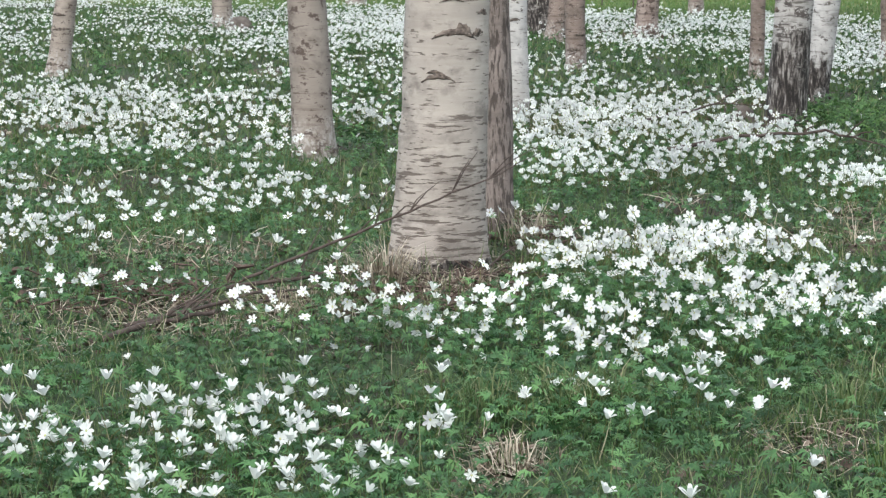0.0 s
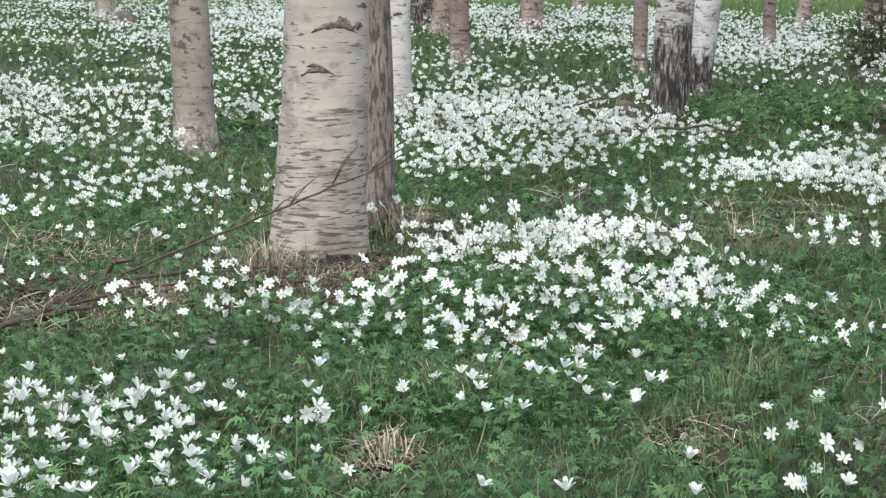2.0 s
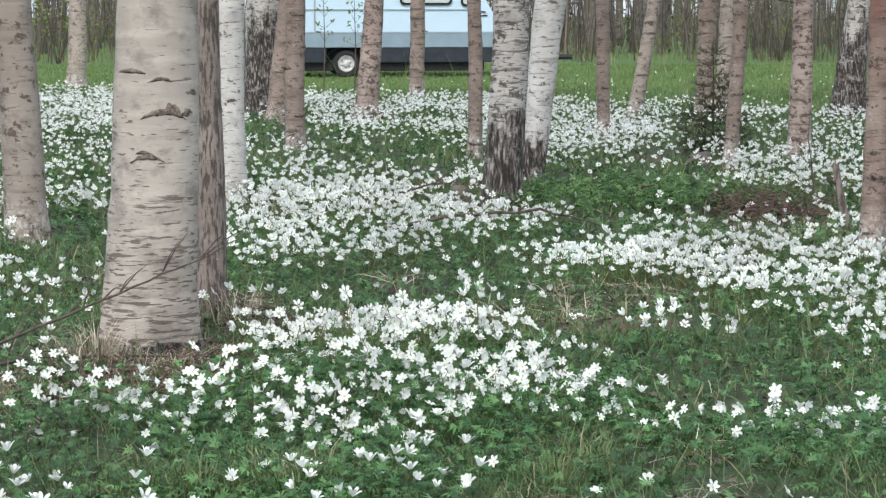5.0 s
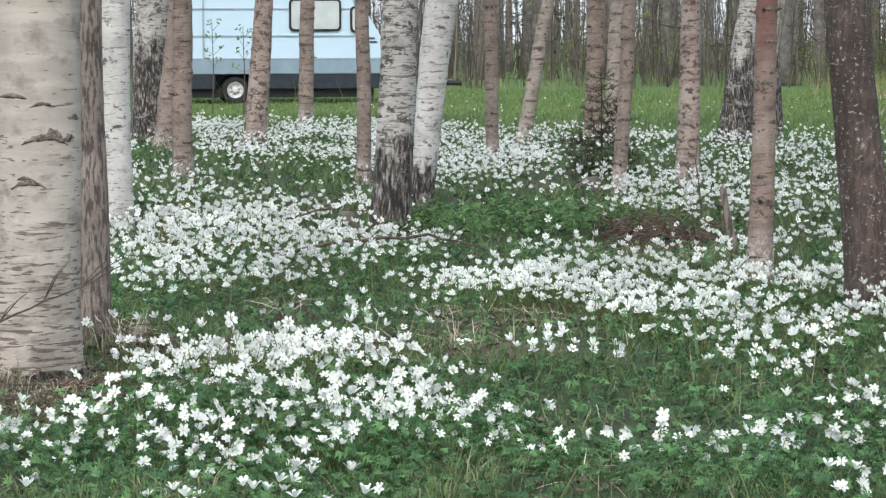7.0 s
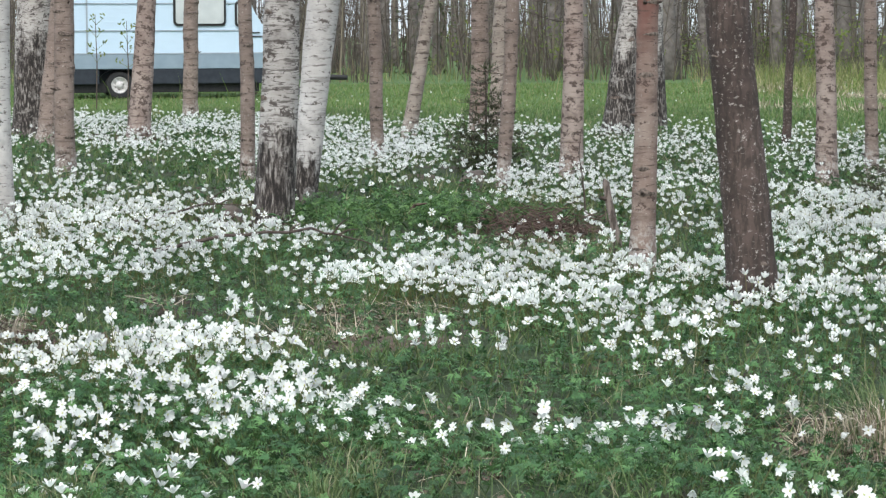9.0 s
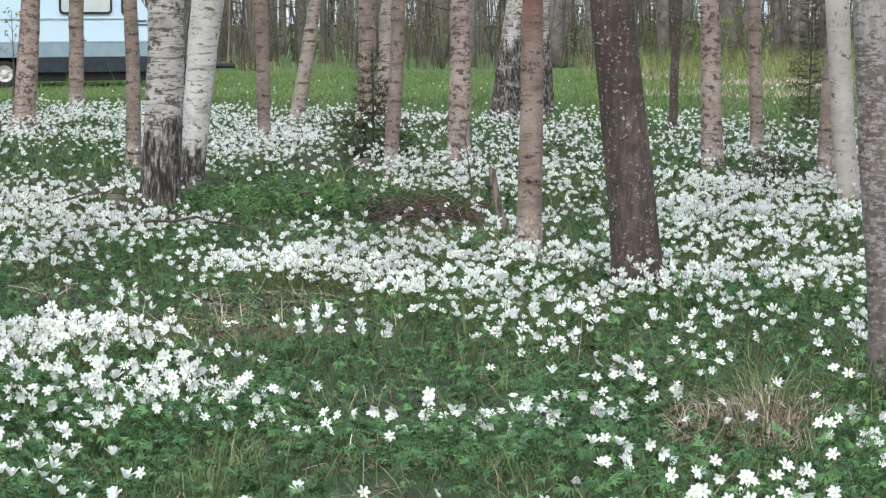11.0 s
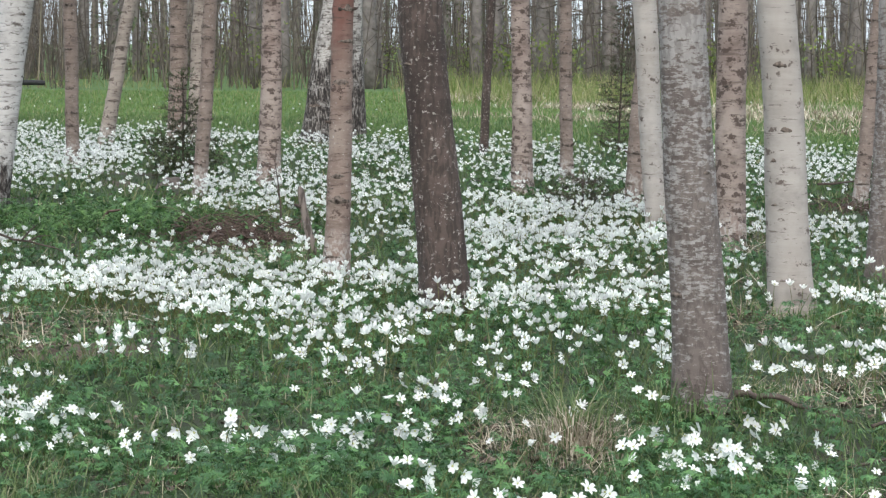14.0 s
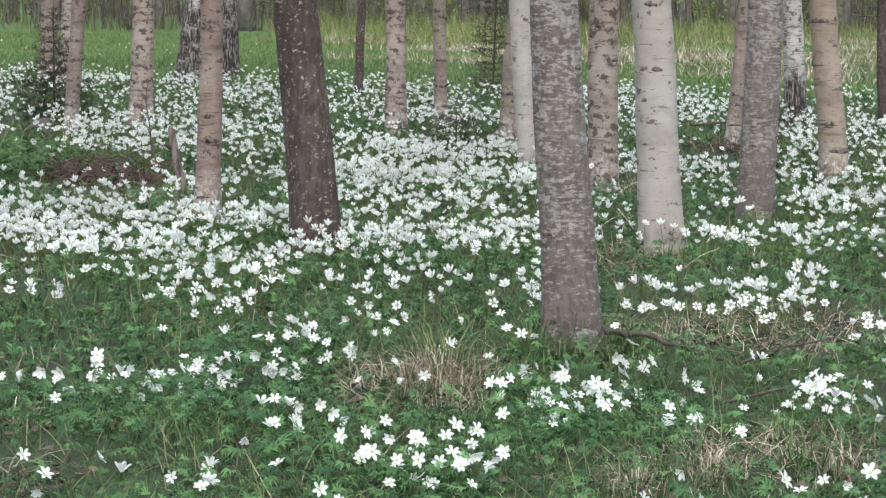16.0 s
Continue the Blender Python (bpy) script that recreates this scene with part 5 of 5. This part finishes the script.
def fallen_log(x, y, long, turn, thick):
    """A short barked log, half sunk in the ground, with a pale broken end."""
    base = new("fallen_log")
    base.matrix_basis = pose(*on(x, y, 0.02), 0, 0, turn)
    tagged(base, "short weathered grey log half sunk among anemones", "log")
    n = 9
    pts = [(long * (i / (n - 1) - 0.5), 0.012 * math.sin(3 * i), 0.008 * math.sin(2 * i)) for i in range(n)]
    rad = [thick * (1 + 0.12 * math.sin(5 * i)) * (0.8 if i in (0, n - 1) else 1) for i in range(n)]
    part("trunk", *tube(pts, rad, 12), BARK["rough"], base, smooth=True)
    part("broken_end", *tube([(0.5 * long, 0, 0), (0.5 * long + 0.03, 0.005, 0.01)], [0.7 * thick, 0.25 * thick], 9), M_STRAW, base, "pale splintered end")


fallen_log(-2.36, 15.5, 0.30, 12, 0.032)
fallen_log(-2.85, 15.1, 0.40, -4, 0.026)


def build_stump(x, y, lean, tall, d):
    base = new("dead_stem")
    base.location = on(x, y)
    tagged(base, "broken grey dead stem beside a slim birch", "dead stem")
    v, f = tube([(0, 0, -0.05), (lean * 0.3 * tall, 0, 0.3 * tall), (lean * 0.8 * tall, 0, 0.75 * tall), (lean * tall, 0, tall), (lean * tall - 0.01, 0, tall + 0.02)], [0.6 * d, 0.5 * d, 0.42 * d, 0.4 * d, 0.1 * d], 9)
    part("stem", v, f, BARK["rough"], base, smooth=True)
    v, f = tube([(lean * 0.8 * tall, 0, 0.75 * tall), (lean * 0.8 * tall - 0.05, -0.01, 0.80 * tall)], [0.012, 0.008], 6)
    part("branch_stub", v, f, M_TWIG, base)


build_stump(3.52, 12.65, -0.2, 0.37, 0.046)


def rock(x, y, sx, sy, sz, seed, label):
    bm = bmesh.new()
    bmesh.ops.create_icosphere(bm, subdivisions=3, radius=1.0)
    for v in bm.verts:
        k = 1 + 0.28 * noise.noise(v.co * 1.4 + Vector((seed, 0, 0))) + 0.10 * noise.noise(v.co * 4 + Vector((0, seed, 0)))
        v.co = Vector((v.co.x * sx * k, v.co.y * sy * k, max(-0.3, v.co.z) * sz * k))
    me = bpy.data.meshes.new("stone")
    bm.to_mesh(me)
    bm.free()
    me.materials.append(M_STONE)
    me.polygons.foreach_set("use_smooth", [True] * len(me.polygons))
    ob = new("stone", me)
    ob.location = on(x, y)
    tagged(ob, label, "stone")


rock(1.80, 15.3, 0.085, 0.08, 0.15, 2, "small rounded grey-brown stone in the grass")
rock(4.22, 19.6, 0.125, 0.10, 0.10, 5, "flat pale stone among anemones")
rock(-2.50, 30.5, 0.17, 0.15, 0.2, 8, "brown stone beside a birch foot")


def brush_heap(x, y, wide, tall, n):
    r = random.Random(9)
    pieces = []
    for i in range(n):
        a = r.uniform(0, 6.28)
        x0 = r.gauss(0, wide * 0.5)
        c = Vector((x0, r.gauss(0, 0.25), abs(r.gauss(0, tall * 0.4)) * (0.45 + 0.55 * abs(math.sin(9 * x0 + 1)))))
        thick = 0.011 if i % 30 == 0 else r.uniform(0.0018, 0.0042)
        d = Vector((math.cos(a), math.sin(a), r.uniform(-0.7, 0.7))) * r.uniform(0.03, 0.12)
        pieces.append(tube([c - d, c + Vector((r.gauss(0, 0.015), 0, r.gauss(0, 0.018))), c + d], [thick, thick, 0.4 * thick], 4, False))
    v, f = join(*pieces)
    ob = mesh_object("brushwood_heap", v, f, M_HEAP)
    ob.location = on(x, y)
    tagged(ob, "heap of dead brown twigs on bare earth", "brushwood", kind="stuff")


brush_heap(3.42, 14.2, 0.40, 0.19, 620)
brush_heap(-0.10, 7.95, 0.40, 0.05, 340)
brush_heap(0.12, 8.1, 0.2, 0.05, 160)
brush_heap(2.2, 27.7, 0.32, 0.12, 140)
brush_heap(1.95, 14.7, 0.24, 0.08, 150)
brush_heap(8.45, 16.1, 0.35, 0.10, 160)
brush_heap(0.34, 9.5, 0.16, 0.06, 90)
brush_heap(-1.0, 8.0, 0.3, 0.05, 130)


def earth_patch(x, y, a, b):
    verts, faces = [on(x, y, 0.012)], []
    for i in range(40):
        t = 2 * math.pi * i / 40
        k = 1 + 0.25 * noise.noise((2 * math.cos(t) + x, 2 * math.sin(t) + y, 0))
        for f in (0.5, 1.0):
            px, py = x + a * k * f * math.cos(t), y + b * k * f * math.sin(t)
            verts.append(on(px, py, 0.012 if f < 1 else -0.01))
    for i in range(40):
        j = (i + 1) % 40
        faces += [(0, 1 + 2 * i, 1 + 2 * j), (1 + 2 * i, 2 + 2 * i, 2 + 2 * j, 1 + 2 * j)]
    ob = mesh_object("bare_earth", verts, faces, M_EARTH, True)
    tagged(ob, "patch of bare brown earth and litter", "soil", kind="structure")


earth_patch(3.48, 13.55, 0.42, 0.8)
earth_patch(2.55, 13.5, 0.5, 0.2)
earth_patch(3.95, 20.5, 0.26, 0.7)
earth_patch(-1.6, 21.6, 0.25, 0.8)
earth_patch(-0.02, 7.98, 0.34, 0.42)
earth_patch(1.70, 9.25, 0.34, 0.4)
earth_patch(0.55, 5.42, 0.09, 0.10)


# ---- young spruces, saplings ----
def spruce(x, y, tall, wide, seed, label, lean=0.0, green=0.6, bottom=1.2):
    r = random.Random(seed)
    base = new("spruce_sapling")
    base.location = on(x, y)
    tagged(base, label, "spruce")
    v, f = tube([(0, 0, -0.05), (lean * tall * 0.5, 0, tall * 0.5), (lean * tall, 0, tall)], [0.011, 0.007, 0.002], 6)
    part("stem", v, f, M_TWIG, base)
    wood, needles = [], []
    whorls = max(5, int(tall / 0.075))
    for i in range(whorls * 6):
        z = tall * (0.04 + 0.92 * (i // 6 / whorls) ** bottom) + r.uniform(-0.012, 0.012)
        a = (i % 6) * 1.047 + 0.4 * (i // 6) + r.uniform(-0.25, 0.25)
        long = (wide * (1 - z / tall) ** 0.8 + 0.04) * r.uniform(0.6, 1.15)
        p = Vector((lean * z, 0, z))
        d = Vector((math.cos(a), math.sin(a), r.uniform(0.0, 0.38)))
        q = p + d * long
        mid = p.lerp(q, 0.5) - Vector((0, 0, 0.06 * long))
        wood.append(tube([p, mid, q], [0.003, 0.0025, 0.001], 3, False))
        for s in range(int(11 * long / 0.3) + 3):
            c = p.lerp(q, r.uniform(0.2, 0.95))
            e = (d * 0.7 + Vector((r.uniform(-1, 1), r.uniform(-1, 1), r.uniform(-0.5, 0.6)))).normalized() * r.uniform(0.05, 0.12)
            wood.append(tube([c, c + e], [0.0016, 0.0008], 3, False))
            if r.random() > green * (1.3 - z / tall):
                continue
            for n in range(26):
                g = c + e * r.uniform(0.1, 1.0)
                u = (e.normalized() * 0.8 + Vector((r.uniform(-1, 1), r.uniform(-1, 1), r.uniform(-0.8, 0.8)))).normalized() * r.uniform(0.016, 0.03)
                w = u.cross(Vector((0, 0, 1))).normalized() * 0.0042
                needles.append(([(g - w)[:], (g + w)[:], (g + u)[:]], [(0, 1, 2)]))
    tagged(part("branches", *join(*wood), M_TWIG, base), kind="stuff")
    part("needles", *join(*needles), M_SAPLING, base, "dull green needles")


spruce(4.62, 21.0, 1.0, 0.34, 1, "small sparse spruce sapling with spreading brown twigs", green=0.75, bottom=1.5)
spruce(6.22, 15.8, 0.36, 0.40, 2, "low bushy spruce sapling among anemones", green=0.6)
spruce(9.9, 24.3, 2.4, 0.26, 3, "slender spruce sapling with thin bare twigs", 0.03, green=0.28, bottom=1.0)
spruce(9.4, 17.6, 0.30, 0.2, 4, "tiny spruce seedling among anemones", green=0.9)


def budding_sapling(x, y, tall, seed):
    r = random.Random(seed)
    base = new("sapling")
    base.location = on(x, y)
    tagged(base, "thin sapling with opening green buds", "sapling")
    v, f = tube([(0, 0, -0.03), (0.02, 0, tall * 0.5), (0.0, 0, tall)], [0.012, 0.009, 0.004], 5)
    part("stem", v, f, M_TWIG, base)
    leaves = []
    for i in range(4):
        z = tall * (0.5 + 0.13 * i)
        for s in (-1, 1):
            c = Vector((0.02, 0, z))
            e = Vector((s * r.uniform(0.07, 0.14), r.uniform(-0.05, 0.05), r.uniform(0.08, 0.15)))
            leaves.append(tube([c, c + e], [0.005, 0.003], 3, False))
            for k in range(4):
                q = c + e + Vector((r.uniform(-0.05, 0.05), r.uniform(-0.03, 0.03), r.uniform(-0.02, 0.07)))
                u = Vector((r.uniform(-1, 1), r.uniform(-0.4, 0.4), r.uniform(-0.3, 1))).normalized() * 0.034
                w = u.cross(Vector((0, 1, 0.2))).normalized() * 0.013
                leaves.append(([(q - u)[:], (q + w)[:], (q + u)[:], (q - w)[:]], [(0, 1, 2, 3)]))
    part("leaves", *join(*leaves), M_BUD, base, "fresh green opening leaves")


budding_sapling(2.52, 41.0, 1.55, 1)
budding_sapling(2.95, 40.0, 1.45, 2)


# ---- the far wood ----
def far_trunk_mesh(seed):
    r = random.Random(seed)
    d = r.uniform(0.26, 0.62)
    pieces = []
    pts, rad = [], []
    lean, bend = r.uniform(-0.04, 0.04), r.uniform(-0.05, 0.05)
    for i in range(9):
        z = -0.4 + 11.4 * i / 8
        pts.append((lean * z + bend * math.sin(z * 0.8), 0, z))
        rad.append(max(0.03, 0.5 * d * (1 - 0.075 * max(z, 0)) * (1.25 if i == 0 else 1)))
    trunk = tube(pts, rad, 10)
    for i in range(r.randrange(14, 26)):
        z = r.uniform(0.4, 5.5)
        a = r.uniform(0, 6.28)
        p = Vector((lean * z + bend * math.sin(z * 0.8), 0, z))
        long = r.uniform(0.4, 1.9)
        e = Vector((math.cos(a), math.sin(a), r.uniform(-0.25, 0.35)))
        mid = p + e * long * 0.5 + Vector((0, 0, -0.05))
        q = p + e * long
        pieces.append(tube([p, mid, q], [0.022, 0.014, 0.004], 4, False))
        for _ in range(4):
            s = mid.lerp(q, r.random())
            t = s + Vector((r.uniform(-0.4, 0.4), r.uniform(-0.4, 0.4), r.uniform(-0.3, 0.3)))
            pieces.append(tube([s, t], [0.008, 0.003], 3, False))
    out = []
    for name, (v, f), m in (("trunk", trunk, M_FARBARK), ("limbs", join(*pieces), M_BRUSH)):
        me = bpy.data.meshes.new(name)
        me.from_pydata(v, [], f)
        me.materials.append(m)
        me.polygons.foreach_set("use_smooth", [True] * len(me.polygons))
        out.append(me)
    return out


FAR = [far_trunk_mesh(s) for s in range(40, 48)]
r_far = random.Random(5)
for i in range(150):
    a = radians(-15 + 52 * (i + r_far.random()) / 150)
    d = r_far.uniform(67, 130)
    if radians(1.0) < a < radians(8.6) and d < 72:
        d += 8
    base = new("forest_tree")
    base.matrix_world = Matrix.Translation(on(d * math.sin(a), d * math.cos(a))) @ pose(0, 0, 0, 0, 0, r_far.uniform(0, 360)) @ Matrix.Scale(r_far.uniform(0.8, 1.3), 4)
    tagged(base, "tall grey-brown forest trunk with dead lower twigs", "tree", "trees of the far wood")
    for me in FAR[i % 8]:
        ob = shared(me.name.split(".")[0], me, base)
        if me.name.startswith("limbs"):
            tagged(ob, kind="stuff")


def brush():
    """Thin bare stems and twigs at the edge of the wood."""
    n = 3600
    x, y = fan(n, 66, 108, -15, 37)
    h = rng.uniform(0.9, 5.0, n)
    for v in range(4):
        r = random.Random(80 + v)
        pieces = [tube([(0, 0, -0.1), (r.uniform(-0.06, 0.06), 0, 0.5), (r.uniform(-0.1, 0.1), 0, 1.0)], [0.011, 0.008, 0.003], 3, False)]
        for _ in range(8):
            z = r.uniform(0.15, 0.95)
            e = Vector((r.uniform(-0.34, 0.34), r.uniform(-0.2, 0.2), r.uniform(-0.03, 0.2)))
            pieces.append(tube([(0, 0, z), (Vector((0, 0, z)) + e)[:]], [0.004, 0.0015], 3, False))
        tv, tf = join(*pieces)
        sel = np.arange(n) % 4 == v
        m = poses(np.stack([x, y, height(x, y)], -1)[sel], np.stack([0.5 + 0.4 * h, 0.5 + 0.4 * h, h], -1)[sel], rng.uniform(0, 6.3, sel.sum()), rng.normal(0, 0.12, sel.sum()), rng.normal(0, 0.12, sel.sum()))
        scatter("undergrowth", (tv, tf, [0] * len(tf)), m, [M_BRUSH], "tangle of bare grey-brown stems under the far trees", "undergrowth")


brush()
sward("tall_grass", lambda x, y: 45 * np.clip(0.01 + 0.7 * np.clip((x - 0.30 * y) / 3, 0, 1) + 0.3 * (y > 66), 0, 1) * np.clip((value_noise(x, y, 2.5, 91) - 0.15) * 2, 0, 1) * (y > 47), 60, 46.0, 73.0, 0.55, 0.016, M_REED, "tall yellow-green grass along the wood", "tall grass", 0.32)


def far_spruce_mesh(seed):
    """A full spruce: boughs that droop, with dense needles."""
    r = random.Random(seed)
    verts, faces = [], []
    for i in range(26):
        z = 0.25 + 7.5 * i / 26
        span = 1.7 * (1 - z / 8.2)
        for k in range(8):
            a = k * 0.785 + i * 0.37 + r.uniform(-0.2, 0.2)
            for s in range(14):
                f = r.random() ** 0.7
                c = Vector((math.cos(a) * span * f, math.sin(a) * span * f, z - 0.25 * f * f + r.uniform(-0.07, 0.07)))
                u = Vector((math.cos(a) + r.uniform(-0.8, 0.8), math.sin(a) + r.uniform(-0.8, 0.8), r.uniform(-0.8, 0.1))).normalized() * r.uniform(0.08, 0.2)
                w = u.cross(Vector((0, 0, 1))).normalized() * 0.035
                n = len(verts)
                verts += [(c - w)[:], (c + w)[:], (c + u)[:]]
                faces.append((n, n + 1, n + 2))
    return verts, faces


SPR = [far_spruce_mesh(s) for s in (3, 4)]
SPR_ME = []
for v, f in SPR:
    me = bpy.data.meshes.new("foliage")
    me.from_pydata(v, [], f)
    me.materials.append(M_NEEDLE)
    SPR_ME.append(me)
tv, tf = tube([(0, 0, -0.2), (0, 0, 8.0)], [0.13, 0.02], 8)
stem_me = bpy.data.meshes.new("trunk")
stem_me.from_pydata(tv, [], tf)
stem_me.materials.append(M_FARBARK)
for i in range(44):
    a = radians(r_far.choice((r_far.uniform(11, 35), r_far.uniform(13, 24), r_far.uniform(-14, 0))))
    d = r_far.uniform(80, 135)
    base = new("forest_spruce")
    base.matrix_world = Matrix.Translation(on(d * math.sin(a), d * math.cos(a))) @ pose(0, 0, 0, 0, 0, r_far.uniform(0, 360)) @ Matrix.Scale(r_far.uniform(0.7, 1.2), 4)
    tagged(base, "dark green spruce standing in the far wood", "spruce", "spruces of the far wood")
    shared("foliage", SPR_ME[i % 2], base)
    shared("trunk", stem_me, base)


def shrubs():
    """Low shrubs with opening leaves at the edge of the wood."""
    r = random.Random(31)
    for v in range(3):
        pieces, slots = [], []
        for _ in range(9):
            a = r.uniform(0, 6.28)
            q = Vector((0.35 * math.cos(a), 0.35 * math.sin(a), r.uniform(0.6, 1.0)))
            pieces.append(tube([(0, 0, -0.05), q * 0.5 + Vector((0, 0, 0.08)), q], [0.008, 0.006, 0.002], 3, False))
            slots += [1] * 6 + [0] * 16
            for _ in range(16):
                c = q * r.uniform(0.35, 1.1) + Vector((r.uniform(-0.12, 0.12), r.uniform(-0.12, 0.12), r.uniform(-0.1, 0.1)))
                u = Vector((r.uniform(-1, 1), r.uniform(-1, 1), r.uniform(-1, 1))).normalized() * 0.03
                w = u.cross(Vector((0.2, 1, 0.3))).normalized() * 0.016
                pieces.append(([(c - u)[:], (c + w)[:], (c + u)[:], (c - w)[:]], [(0, 1, 2, 3)]))
        tv, tf = join(*pieces)
        x, y = fan(60, 65, 84, -15, 37)
        keep = (x > 15) | (rng.random(60) < 0.15)
        x, y = x[keep], y[keep]
        h = rng.uniform(0.7, 2.2, len(x))
        m = poses(np.stack([x, y, height(x, y)], -1), np.stack([h, h, h], -1), rng.uniform(0, 6.3, len(x)))
        scatter("shrubs", (tv, tf, slots), m, [M_BUD, M_BRUSH], "yellow-green shrubs in first leaf along the wood", "shrub")


shrubs()
